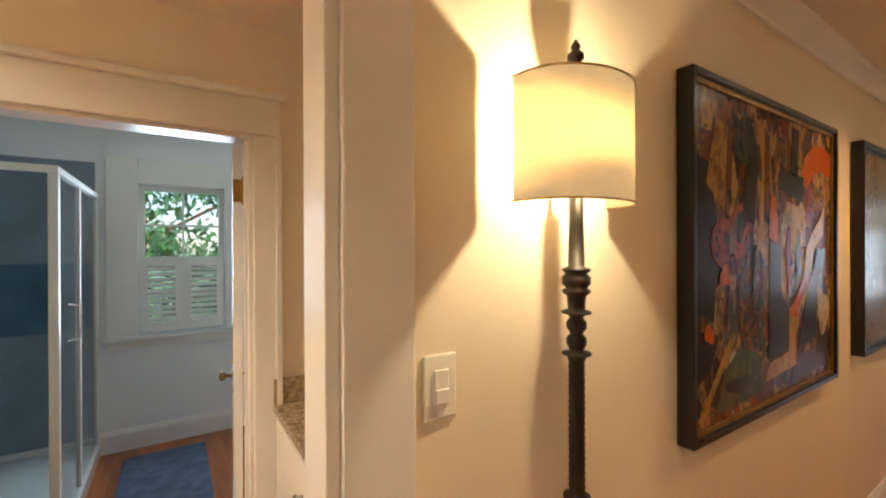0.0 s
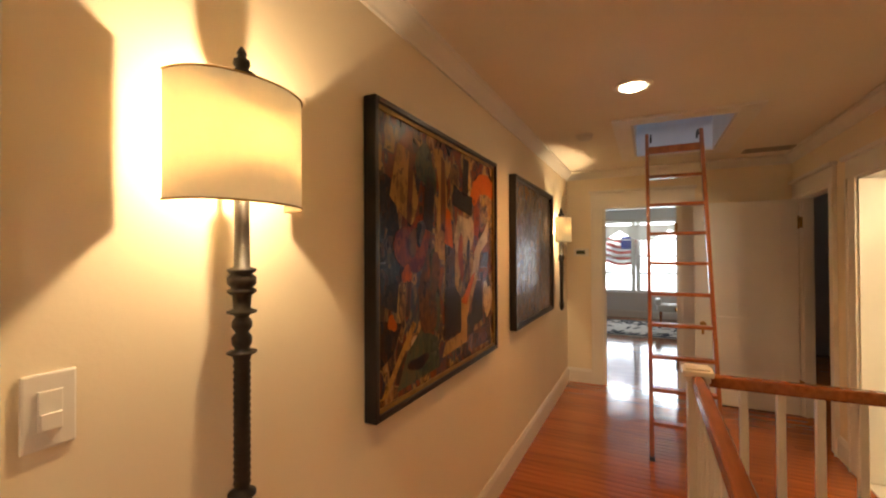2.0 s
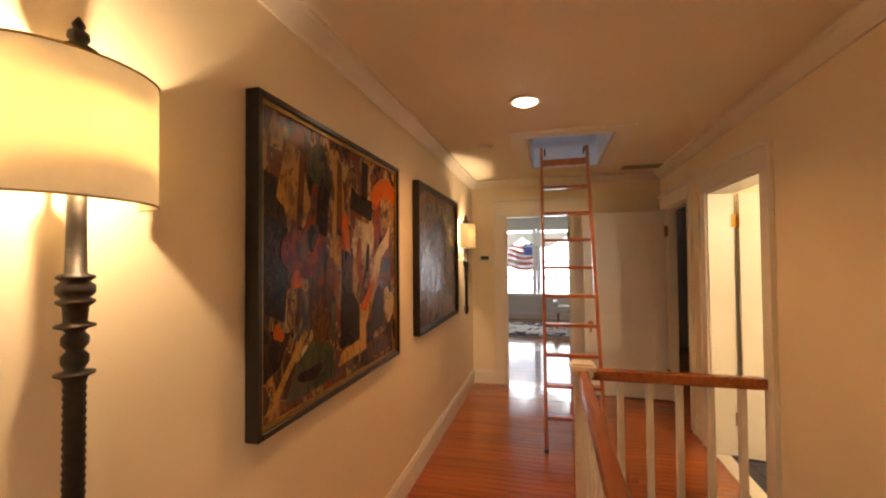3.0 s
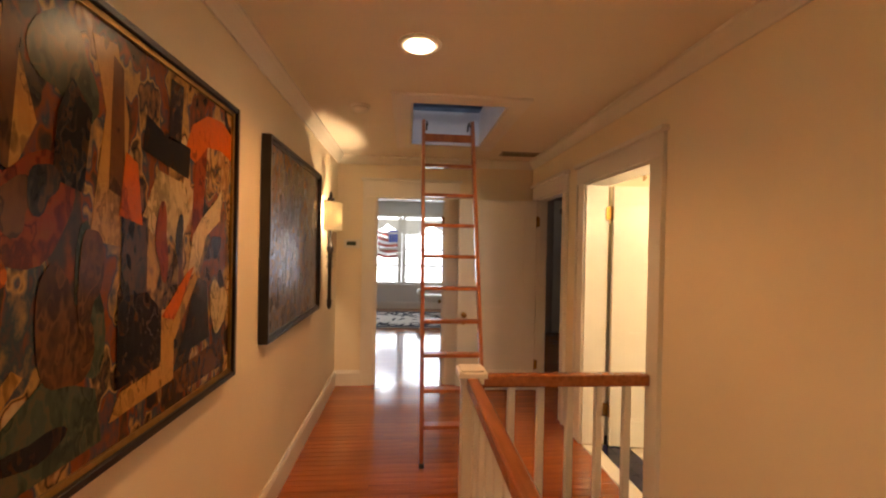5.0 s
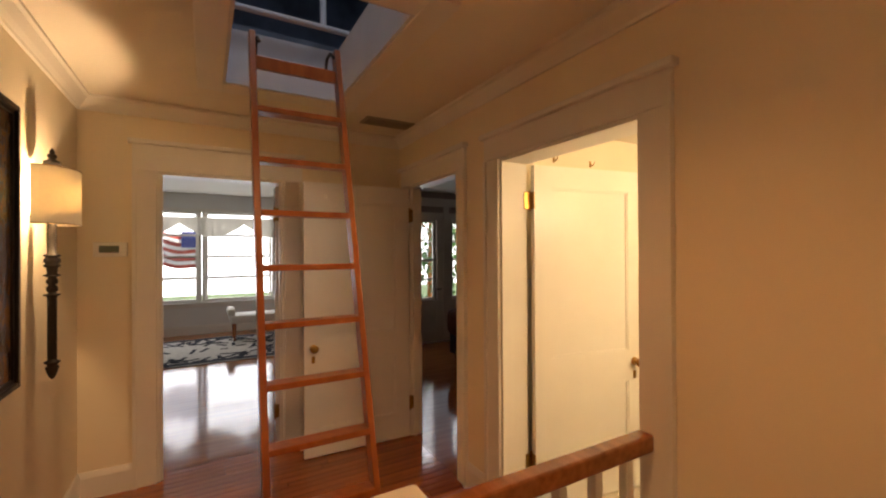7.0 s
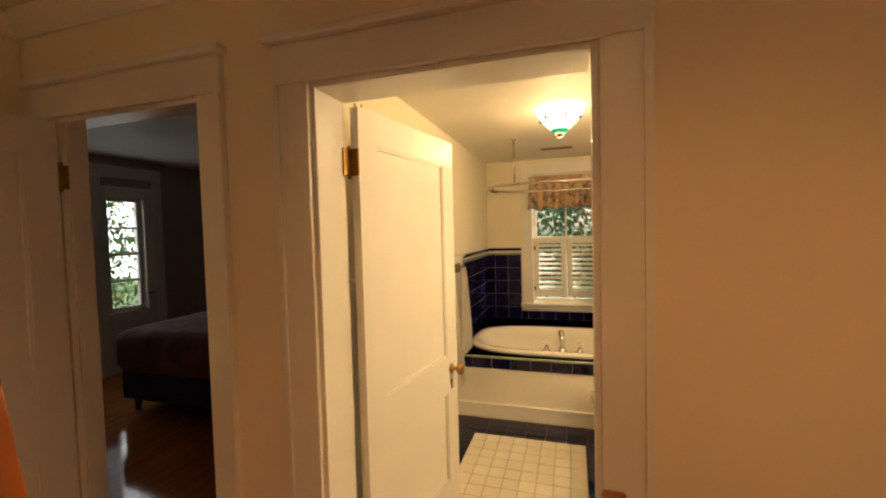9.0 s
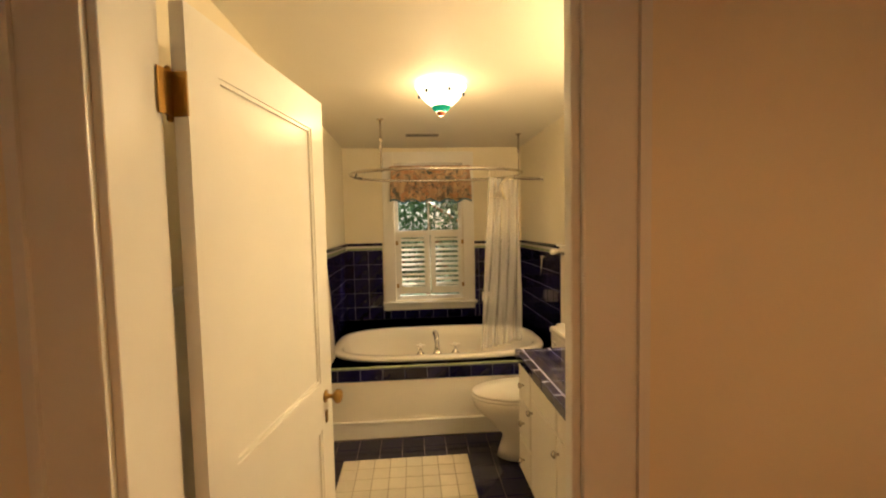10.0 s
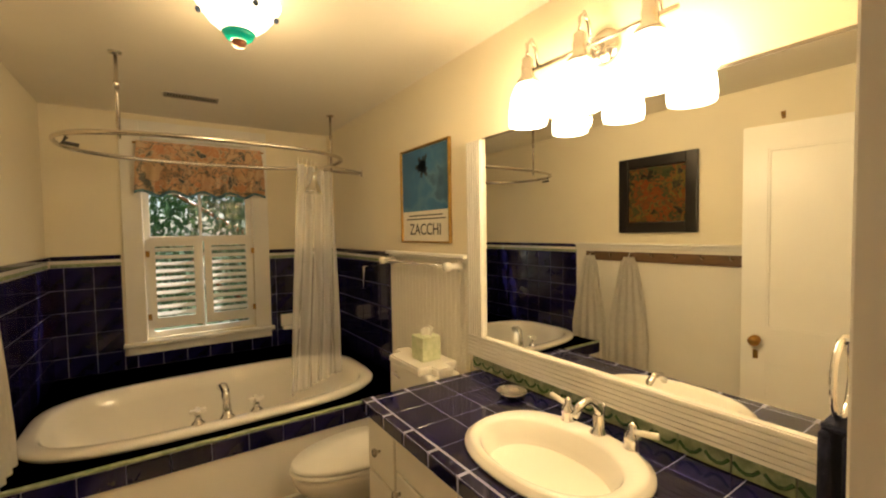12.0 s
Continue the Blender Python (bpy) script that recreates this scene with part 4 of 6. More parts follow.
for sx in (-0.40, 0.40):
    part("bolster", soft(boxes((sx - 0.06, sx + 0.06, -0.24, 0.24, 0.43, 0.56)), 0.05, 4), TOWEL, _c, "white rolled bolster", True)
    for sy in (-0.19, 0.19):
        part("leg", lathe([(0.012, 0), (0.020, 0.02), (0.014, 0.06), (0.024, 0.20), (0.028, 0.31)], 12, (sx * 0.88, sy, 0)), RAILW, _c, "", True)
_k = thing("door_strap", "black strap hanging over front room door", "strap", pose(0.575, FW + 0.14, 0.0, 0, 0, 83))
part("strap", soft(boxes((0.20, 0.225, 0.0195, 0.0245, 1.28, 2.03), (0.20, 0.225, -0.024, 0.0245, 2.031, 2.036)), 0.0015, 1), DARK, _k)
_v = thing("swag_valance", "pale scalloped fabric valance over front windows", "valance", pose(-1.9, 11.72, 2.16))
for k in range(4):
    bm = bmesh.new()
    n = 18
    top = [bm.verts.new((1.05 * k + 1.05 * i / n, 0.012 * math.sin(i * 2.2), 0)) for i in range(n + 1)]
    low = [bm.verts.new((1.05 * k + 1.05 * i / n, -0.03 + 0.012 * math.sin(i * 2.2), -0.12 - 0.24 * abs(math.cos(math.pi * i / n)))) for i in range(n + 1)]
    for i in range(n):
        bm.faces.new((top[i], top[i + 1], low[i + 1], low[i]))
    bmesh.ops.solidify(bm, geom=list(bm.faces), thickness=0.01)
    part("swag", bm, TOWEL, _v, "", True)

# ---------------------------------------------------------------- bedroom things
_bd = thing("bed", "bed with rose blanket over dark blue spread", "bed", pose(3.0, 6.3, 0))
part("base", soft(boxes((0, 1.9, 0, 1.5, 0.12, 0.42)), 0.02), BEDB, _bd, "dark blue bed skirt")
part("mattress", soft(boxes((-0.05, 1.93, -0.05, 1.55, 0.36, 0.74)), 0.13, 5), BEDP, _bd, "rose patterned blanket", True)
for sx in (0.08, 1.82):
    for sy in (0.08, 1.42):
        part("leg", lathe([(0.025, 0), (0.03, 0.12)], 10, (sx, sy, 0)), DARK, _bd)

# ---------------------------------------------------------------- shower room and alcove things
_sh = thing("shower_enclosure", "white framed glass corner shower enclosure", "shower")
SX, SY = -2.70, 0.40
for b in ((SX - 0.02, SX + 0.02, SY - 0.02, SY + 0.02), (SX - 0.015, SX + 0.015, -0.55, -0.51), (-3.96, -3.93, SY - 0.015, SY + 0.015), (-3.30, -3.27, SY - 0.015, SY + 0.015)):
    part("post", soft(boxes((*b, 0.10, 1.93)), 0.004), PLASTIC, _sh)
part("header", soft(boxes((SX - 0.02, SX + 0.02, -0.55, SY + 0.02, 1.93, 1.965)), 0.004), PLASTIC, _sh)
part("header", soft(boxes((-3.96, SX - 0.02, SY - 0.02, SY + 0.02, 1.93, 1.965)), 0.004), PLASTIC, _sh)
part("tray", soft(boxes((-3.95, SX + 0.03, -0.6, SY + 0.03, 0.0, 0.10)), 0.01), PORC, _sh, "white shower tray")
for b in ((SX - 0.004, SX + 0.004, -0.51, SY - 0.02), (-3.27, SX - 0.02, SY - 0.004, SY + 0.004), (-3.93, -3.30, SY - 0.004, SY + 0.004)):
    part("glass_panel", boxes((*b, 0.10, 1.93)), SHGLASS, _sh).visible_shadow = False
part("handle", tube([(-2.95, SY + 0.01, 1.25), (-2.95, SY + 0.06, 1.24), (-2.95, SY + 0.06, 1.06), (-2.95, SY + 0.01, 1.05)], 0.009, 8), CHROME, _sh, "chrome door pull")
solid("wall_shower_tiled", boxes((-3.97, -3.955, -0.62, SY, 0.10, 2.2), (-3.955, SX, -0.66, -0.62, 0.0, CE)), SHTILE, "blue-grey tiled shower walls", "wall")
solid("wall_shower_band", boxes((-3.955, -3.950, -0.62, SY - 0.02, 0.95, 1.45)), mat("slate_blue_tile_band", (0.10, 0.17, 0.23), 0.25, vary=0.2, scale=6), "slate blue tile band in shower", "wall")
_r = thing("bath_mat", "slate blue shaggy mat on oak floor", "rug", pose(-3.75, 0.58, 0))
part("mat_body", soft(boxes((0, 1.35, 0, 0.52, 0.001, 0.022)), 0.008, 2), RUGB, _r)
_c = thing("vanity_cabinet", "white cabinet under speckled granite counter in alcove", "cabinet", pose(AX + 0.03, 1.28, 0))
part("body", boxes((0, 1.05, 0.0, 0.57, 0.09, 0.85), (0.03, 1.05, 0.06, 0.57, 0.0, 0.09)), CAB, _c)
for x in (0.02, 0.54):
    d = part("door", soft(boxes((x, x + 0.49, -0.02, -0.001, 0.12, 0.83)), 0.004), CAB, _c)
    part("handle", lathe([(0.006, 0), (0.006, 0.015), (0.014, 0.022), (0.010, 0.03)], 12, m=pose(x + 0.43, -0.02, 0.72, 90)), NICKEL, d, "", True)
_c = thing("granite_counter", "brown speckled granite counter on white cabinet", "countertop", pose(AX + 0.005, 1.255, 0.851))
part("slab", soft(boxes((0, 1.10, 0, 0.60, 0, 0.03)), 0.008), GRANITE, _c)
part("backsplash", soft(boxes((0, 0.02, 0, 0.60, 0.031, 0.14)), 0.003), GRANITE, _c)
_r = thing("shower_door_rod", "dark rod standing behind shower room door", "rod", pose(-2.0, 1.185, 0))
part("rod", tube([(0, 0.0, 0.0), (0, 0.0, 1.55)], 0.014), DARK, _r)
part("bracket", boxes((0.0, 0.045, -0.01, 0.01, 1.53, 1.56)), DARK, _r)

# ---------------------------------------------------------------- bathroom things
TUBX, DZ = 3.67, 0.505
TC, TRX, TRY = (4.22, 3.985), 0.475, 0.855


def oval(rx, ry, z, n=72, e=3.3, c=TC):
    out = []
    for i in range(n):
        a = 2 * math.pi * i / n
        ca, sa = math.cos(a), math.sin(a)
        out.append((c[0] + rx * math.copysign(abs(ca) ** (2 / e), ca), c[1] + ry * math.copysign(abs(sa) ** (2 / e), sa), z))
    return out


def loft(rings, bm=None, cap_last=False, cap_first=False):
    bm = bm or bmesh.new()
    vs = [[bm.verts.new(p) for p in r] for r in rings]
    k = len(vs[0])
    for a, b in zip(vs, vs[1:]):
        for i in range(k):
            bm.faces.new((a[i], a[(i + 1) % k], b[(i + 1) % k], b[i]))
    if cap_last:
        bm.faces.new(vs[-1])
    if cap_first:
        bm.faces.new(vs[0][::-1])
    return bm


_d = thing("tub_surround", "white panelled bath surround with navy tile deck", "bath surround", kind="structure")
part("front_panel", boxes((TUBX, TUBX + 0.03, BY0, BY1, 0, 0.41)), CAB, _d, "cream painted apron panel")
part("base_moulding", soft(boxes((TUBX - 0.018, TUBX, BY0, BY1, 0, 0.105)), 0.006), TRIM, _d)
part("base_cap", soft(boxes((TUBX - 0.026, TUBX, BY0, BY1, 0.105, 0.125)), 0.006), TRIM, _d)
bm = bmesh.new()
_in = oval(TRX - 0.03, TRY - 0.03, DZ)
_out = []
for x, y, z in _in:
    dx, dy = x - TC[0], y - TC[1]
    f = min((BX1 - TC[0]) / dx if dx > 1e-6 else 1e9, (TUBX + 0.008 - TC[0]) / dx if dx < -1e-6 else 1e9,
            (BY1 - TC[1]) / dy if dy > 1e-6 else 1e9, (BY0 - TC[1]) / dy if dy < -1e-6 else 1e9)
    _out.append((TC[0] + dx * f, TC[1] + dy * f, z))
for c in ((BX1, BY0), (BX1, BY1), (TUBX + 0.008, BY0), (TUBX + 0.008, BY1)):
    k = min(range(len(_out)), key=lambda i: (_out[i][0] - c[0]) ** 2 + (_out[i][1] - c[1]) ** 2)
    _out[k] = (c[0], c[1], DZ)
loft([_in, _out], bm)
bmesh.ops.solidify(bm, geom=list(bm.faces), thickness=0.02)
part("deck", bm, NAVY, _d, "glossy navy tiled deck")
part("edge_strip", soft(boxes((TUBX - 0.014, TUBX + 0.012, BY0 + 0.002, BY1 - 0.002, DZ - 0.004, DZ + 0.008)), 0.004), GREENT, _d, "pale green glazed edge strip")
part("edge_bed", boxes((TUBX - 0.004, TUBX + 0.008, BY0 + 0.002, BY1 - 0.002, 0.41, DZ - 0.004)), GROUT, _d)

_t = thing("bathtub", "white oval drop-in bathtub in navy tiled deck", "bathtub")
rings = [oval(TRX - 0.01, TRY - 0.01, DZ + 0.002), oval(TRX, TRY, DZ + 0.012), oval(TRX + 0.002, TRY + 0.002, DZ + 0.028), oval(TRX - 0.012, TRY - 0.012, DZ + 0.040), oval(TRX - 0.055, TRY - 0.06, DZ + 0.042),
         oval(TRX - 0.07, TRY - 0.078, DZ + 0.030), oval(TRX - 0.08, TRY - 0.095, DZ - 0.05), oval(TRX - 0.13, TRY - 0.19, 0.25, e=2.5), oval(TRX - 0.17, TRY - 0.26, 0.14, e=2.4),
         oval(TRX - 0.24, TRY - 0.34, 0.11, e=2.3), oval(0.02, 0.03, 0.105)]
part("basin", loft(rings, cap_last=True), PORC, _t, "white enamel basin", True)
part("drain", lathe([(0.03, 0), (0.028, 0.006), (0.01, 0.007)], 20, (TC[0], 3.62, 0.106)), CHROME, _t, "", True)
part("overflow", lathe([(0.034, 0), (0.03, 0.01), (0.008, 0.014)], 20, m=pose(4.50, 3.35, 0.36, -20, -90)), CHROME, _t, "", True)
_f = thing("tub_faucet", "chrome tub faucet with two cross handles", "faucet", pose(3.80, 4.02, DZ + 0.040))
part("spout", tube([(0, 0, 0), (0, 0, 0.06), (0.004, 0.002, 0.10), (0.02, 0.005, 0.135), (0.05, 0.01, 0.145), (0.09, 0.014, 0.13)], 0.020, 12), CHROME, _f, "", True)
part("spout_base", lathe([(0.034, 0), (0.034, 0.008), (0.022, 0.02), (0.018, 0.05)], 20), CHROME, _f, "", True)
for y in (-0.135, 0.125):
    h = part("handle_base", lathe([(0.03, 0), (0.03, 0.008), (0.016, 0.02), (0.014, 0.05), (0.018, 0.056)], 18, (0, y, 0)), CHROME, _f, "", True)
    part("handle", soft(boxes((-0.035, 0.035, y - 0.010, y + 0.010, 0.056, 0.074), (-0.010, 0.010, y - 0.035, y + 0.035, 0.0562, 0.0738)), 0.004), PORC, h, "white cross handle")

# shower ring, hangers, head and curtain
RZ = 1.92
_r = thing("shower_ring", "oval brushed nickel shower curtain rail hung from ceiling", "curtain rail")
ring = oval(0.42, 0.705, RZ, 64, 2.6, (4.26, 3.97))
part("ring", tube(ring, 0.0115, 10, True), NICKEL, _r, "", True)
for x, y in ((4.03, 4.41), (4.56, 3.19)):
    h = part("hanger", tube([(x, y, RZ), (x, y, BCE)], 0.008, 10), NICKEL, _r, "", True)
    part("ceiling_flange", lathe([(0.028, 0), (0.026, -0.008), (0.010, -0.014)][::-1], 18, (x, y, BCE)), NICKEL, h, "", True)
    part("collar", lathe([(0.013, 0.0), (0.014, 0.03), (0.010, 0.035)], 14, (x, y, BCE - 0.17)), NICKEL, h, "", True)
part("hook", tube([(4.05, 4.60, RZ - 0.01), (4.05, 4.62, RZ - 0.035), (4.06, 4.56, RZ - 0.045)], 0.010, 8), DARK, _r)
part("wall_arm", tube([(4.56, 3.25, RZ), (4.50, 3.005, RZ - 0.02)], 0.010, 8), NICKEL, _r)
_s = thing("overhead_shower", "chrome shower head on bent arm from tiled wall", "shower head")
part("arm", tube([(4.45, 3.0, 1.90), (4.22, 3.30, 1.895), (4.14, 3.39, 1.88), (4.11, 3.44, 1.845), (4.115, 3.455, 1.81)], 0.009, 10), CHROME, _s, "", True)
part("flange", lathe([(0.03, 0), (0.024, 0.01), (0.012, 0.014)], 18, m=pose(4.45, 3.0, 1.90, -90)), CHROME, _s, "", True)
part("rose", lathe([(0.012, 0.075), (0.016, 0.05), (0.014, 0.035), (0.024, 0.01), (0.048, -0.03), (0.056, -0.042), (0.056, -0.050), (0.02, -0.052)][::-1], 24, m=pose(4.12, 3.462, 1.755, 8)), CHROME, _s, "bell-shaped chrome rose", True)
_c = thing("shower_curtain", "clear vinyl shower curtain gathered at ring end", "curtain")
bm = bmesh.new()
cols, rowsn = 90, 14
grid = []
for j in range(rowsn + 1):
    v = j / rowsn
    z = RZ - 0.03 - v * 1.42
    rr = []
    for i in range(cols + 1):
        u = i / cols
        y = 3.21 + u * (0.33 + 0.12 * v) + 0.012 * math.sin(u * 40 + v * 3)
        x = 4.48 - 0.30 * u + (0.022 - 0.004 * v) * math.sin(u * 68 + 0.6 * math.sin(v * 4)) + 0.015 * math.sin(u * 23 + 2)
        rr.append(bm.verts.new((x - 0.10 * v, y, z)))
    grid.append(rr)
for j in range(rowsn):
    for i in range(cols):
        bm.faces.new((grid[j][i], grid[j][i + 1], grid[j + 1][i + 1], grid[j + 1][i]))
part("sheet", bm, VINYL, _c, "", True)
for i in range(9):
    u = i / 8
    part("curtain_hook", tube([(4.48 - 0.30 * u + 0.0, 3.235 + u * 0.30, RZ - 0.035), (4.48 - 0.30 * u, 3.235 + u * 0.30, RZ + 0.016)], 0.0028, 6), CHROME, _c)
_g = thing("grab_bar", "chrome grab handle on navy tiled wall", "handle", pose(4.30, 3.012, 1.05))
part("bar", tube([(0, 0, 0), (0, 0.05, 0.0), (0, 0.05, 0.16), (0, 0, 0.16)], 0.011, 10), CHROME, _g, "", True)
_g = thing("soap_niche_dish", "white ceramic soap dish on navy tiled window wall", "soap dish", pose(5.207, 3.36, 0.64))
part("dish", soft(boxes((-0.05, 0, -0.07, 0.07, 0, 0.03), (-0.012, 0, -0.08, 0.08, 0.03, 0.13)), 0.008), PORC, _g)

# valance
_v = thing("window_valance", "gathered floral chintz valance with blue edge over window", "valance", pose(5.19, 4.385, 1.77))
bm = bmesh.new()
n, rws = 80, 6
gr = []
for j in range(rws + 1):
    v = j / rws
    gr.append([bm.verts.new((-0.03 - 0.035 * math.sin(math.pi * v) - (0.018 * v + 0.006) * math.sin(i * 0.72 + v), -(0.82 + 0.04 * v) * i / n + 0.02 * v, 0.36 - 0.36 * v + 0.018 * v * math.sin(i * 0.36))) for i in range(n + 1)])
for j in range(rws):
    for i in range(n):
        bm.faces.new((gr[j][i], gr[j][i + 1], gr[j + 1][i + 1], gr[j + 1][i]))
part("cloth", bm, FLORAL, _v, "", True)
part("blue_edge", tube([(-0.03 - 0.022 * math.sin(i * 0.72 + 1), -0.86 * i / n + 0.02, 0.018 * math.sin(i * 0.36) - 0.008) for i in range(n + 1)], 0.010, 6),
     mat("teal_cotton_edge", (0.10, 0.22, 0.28), 0.8), _v)
part("rod", tube([(-0.02, 0.02, 0.345), (-0.02, -0.84, 0.345)], 0.008), BRASS, _v)

# wainscot and towel side
_w = thing("wainscot_mirror_side", "cream beadboard wainscot beside mirror", "wainscot", kind="structure")
for i in range(21):
    x = 3.125 + 0.0405 * i
    part("board", soft(boxes((x, x + 0.0385, BY0, BY0 + 0.012, 0, 1.29)), 0.003, 1), CAB, _w)
part("cap_rail", soft(boxes((3.125, 3.975, BY0, BY0 + 0.05, 1.315, 1.335)), 0.006), TRIM, _w)
part("cap_moulding", soft(boxes((3.125, 3.975, BY0, BY0 + 0.022, 1.29, 1.315)), 0.004), TRIM, _w)
_w = thing("wainscot_towel_side", "cream flat wainscot with cap rail", "wainscot", kind="structure")
part("panel", boxes((BX0, 3.95, BY1 - 0.012, BY1, 0, 1.29)), CAB, _w)
part("cap_rail", soft(boxes((BX0, 3.95, BY1 - 0.045, BY1, 1.315, 1.335)), 0.006), TRIM, _w)
part("cap_moulding", soft(boxes((BX0, 3.95, BY1 - 0.024, BY1, 1.29, 1.315)), 0.004), TRIM, _w)
_h = thing("hook_rail", "dark wooden rail with nickel coat hooks", "hook rail", pose(2.62, BY1 - 0.012, 1.19))
part("board", soft(boxes((0, 1.22, -0.016, 0, 0, 0.075)), 0.004), mat("brown_stained_rail", (0.16, 0.09, 0.045), 0.4, vary=0.2, stretch=(1, 8, 8)), _h)
for i in range(7):
    x = 0.08 + 0.177 * i
    part("hook", tube([(x, -0.016, 0.05), (x, -0.04, 0.045), (x, -0.06, 0.06), (x, -0.065, 0.075)], 0.006, 8), NICKEL, _h)


for _x in (2.10, 2.45):
    _k = thing("wall_hook", "small brass hook high on bathroom wall", "hook", pose(_x, BY1, 2.12), "high wall hooks")
    part("plate", soft(boxes((-0.010, 0.010, -0.004, 0, -0.02, 0.025)), 0.0015, 1), BRASS, _k)
    part("prong", tube([(0, -0.004, -0.005), (0, -0.022, -0.010), (0, -0.034, 0.0), (0, -0.036, 0.016)], 0.004, 8), BRASS, _k, "", True)


def hung_towel(x, w, z1, length, label):
    t = thing("bath_towel", label, "towel", pose(x, BY1 - 0.045, z1), "hanging towels")
    bm = bmesh.new()
    n, m2 = 28, 14
    g = []
    for j in range(m2 + 1):
        v = j / m2
        ww = w * (0.25 + 0.75 * min(1, v * 1.6) ** 0.7)
        g.append([bm.verts.new(((i / n - 0.5) * ww, -0.030 - 0.010 * math.sin(i * 0.95 + v) - 0.02 * v, -length * v - 0.05 * abs(i / n - 0.5) * v)) for i in range(n + 1)])
    for j in range(m2):
        for i in range(n):
            bm.faces.new((g[j][i], g[j][i + 1], g[j + 1][i + 1], g[j + 1][i]))
    bmesh.ops.solidify(bm, geom=list(bm.faces), thickness=0.008)
    part("cloth", bm, TOWEL, t, "", True)
    part("loop", tube([(0, 0.012, 0.03), (0, -0.02, 0.04), (0, -0.04, 0.0)], 0.003, 6), TOWEL, t)
    return t


hung_towel(3.76, 0.34, 1.23, 0.92, "white terry towel hanging from hook rail")
hung_towel(3.40, 0.34, 1.23, 0.92, "white terry towel with striped end on hook")
_p = thing("framed_print", "dark leaf print in wide black frame", "picture", pose(2.92, BY1, 1.42))
for b in ((0, 0.08, 0, 0.58), (0.52, 0.60, 0, 0.58), (0.08, 0.52, 0, 0.08), (0.08, 0.52, 0.50, 0.58)):
    part("frame_bar", soft(boxes((b[0], b[1], -0.035, -0.004, b[2], b[3])), 0.006), BLACKF, _p)
part("print", boxes((0.08, 0.52, -0.018, -0.006, 0.08, 0.50)), PAINT3, _p)
_p = thing("framed_poster", "blue exhibition poster in thin gilt frame", "poster", pose(3.805, BY0, 1.388, 0, 0, 180))
PW, PH = 0.527, 0.556
for b in ((0, 0.012, 0, PH), (PW - 0.012, PW, 0, PH), (0.012, PW - 0.012, 0, 0.012), (0.012, PW - 0.012, PH - 0.012, PH)):
    part("frame_bar", soft(boxes((b[0], b[1], -0.022, -0.002, b[2], b[3])), 0.003, 1), GOLD, _p)
part("sheet", boxes((0.012, PW - 0.012, -0.008, -0.003, 0.012, PH - 0.012)), PAPER, _p)
part("picture_area", boxes((0.014, PW - 0.014, -0.010, -0.0082, 0.185, PH - 0.014)), POSTERB, _p, "blue painted picture area")
bm = bmesh.new()
for i in range(14):
    a = 360 * i / 14
    box(bm, 0, 0.035 + 0.05 * ((i * 7) % 5) / 5, -0.001, 0.0, -0.012, 0.012, pose(0.25, -0.0105, 0.44, 0, a, 0))
part("dark_figure", bm, mat("dark_print_ink", (0.02, 0.035, 0.06), 0.5), _p, "dark blot in the print")
_fc = bpy.data.curves.new("lettering", "FONT")
_fc.body, _fc.size, _fc.align_x, _fc.extrude = "ZACCHI", 0.092, "CENTER", 0.0006
_tx = new("lettering", _fc)
_tx.data.materials.append(INK)
_tx.parent = _p
_tx.matrix_basis = pose(PW / 2, -0.0092, 0.048, 90)
for z, w in ((0.155, 0.36), (0.135, 0.42)):
    part("small_print", boxes((PW / 2 - w / 2, PW / 2 + w / 2, -0.0088, -0.0081, z, z + 0.007)), INK, _p)
_b = thing("towel_bar", "chrome towel bar with white ceramic ends", "towel bar")
part("bar", tube([(3.20, BY0 + 0.075, 1.275), (3.93, BY0 + 0.075, 1.275)], 0.009, 10), CHROME, _b, "", True)
for x in (3.20, 3.93):
    part("end_post", lathe([(0.030, 0), (0.030, 0.008), (0.018, 0.02), (0.016, 0.06), (0.024, 0.07), (0.022, 0.095), (0.008, 0.10)], 18, m=pose(x, BY0 + 0.012, 1.275, -90)), PORC, _b, "white ceramic post", True)

# toilet
_t = thing("toilet", "white porcelain two-piece toilet with closed lid", "toilet")
TX = 3.355


def egg(rx, ry0, ry1, cy, z, n=36):
    return [(TX + rx * math.cos(2 * math.pi * i / n), cy + (ry1 if math.sin(2 * math.pi * i / n) > 0 else ry0) * math.sin(2 * math.pi * i / n), z) for i in range(n)]


part("bowl", loft([egg(0.11, 0.16, 0.20, 3.47, 0), egg(0.105, 0.15, 0.18, 3.47, 0.06), egg(0.10, 0.14, 0.17, 3.46, 0.14), egg(0.13, 0.17, 0.25, 3.47, 0.24), egg(0.175, 0.20, 0.33, 3.48, 0.33),
                   egg(0.185, 0.21, 0.345, 3.48, 0.37), egg(0.185, 0.21, 0.345, 3.48, 0.395)], cap_last=True, cap_first=True), PORC, _t, "", True)
part("seat", loft([egg(0.186, 0.20, 0.35, 3.48, 0.396), egg(0.190, 0.205, 0.355, 3.48, 0.405), egg(0.186, 0.20, 0.35, 3.48, 0.415)], cap_last=True, cap_first=True), PLASTIC, _t, "", True)
part("lid", loft([egg(0.184, 0.20, 0.345, 3.48, 0.417), egg(0.188, 0.20, 0.35, 3.48, 0.427), egg(0.180, 0.19, 0.34, 3.48, 0.438), egg(0.08, 0.1, 0.2, 3.48, 0.444)], cap_last=True, cap_first=True), PLASTIC, _t,
     "closed white lid", True)
part("tank", soft(boxes((TX - 0.175, TX + 0.245, BY0 + 0.03, BY0 + 0.225, 0.38, 0.745)), 0.03, 4), PORC, _t, "", True)
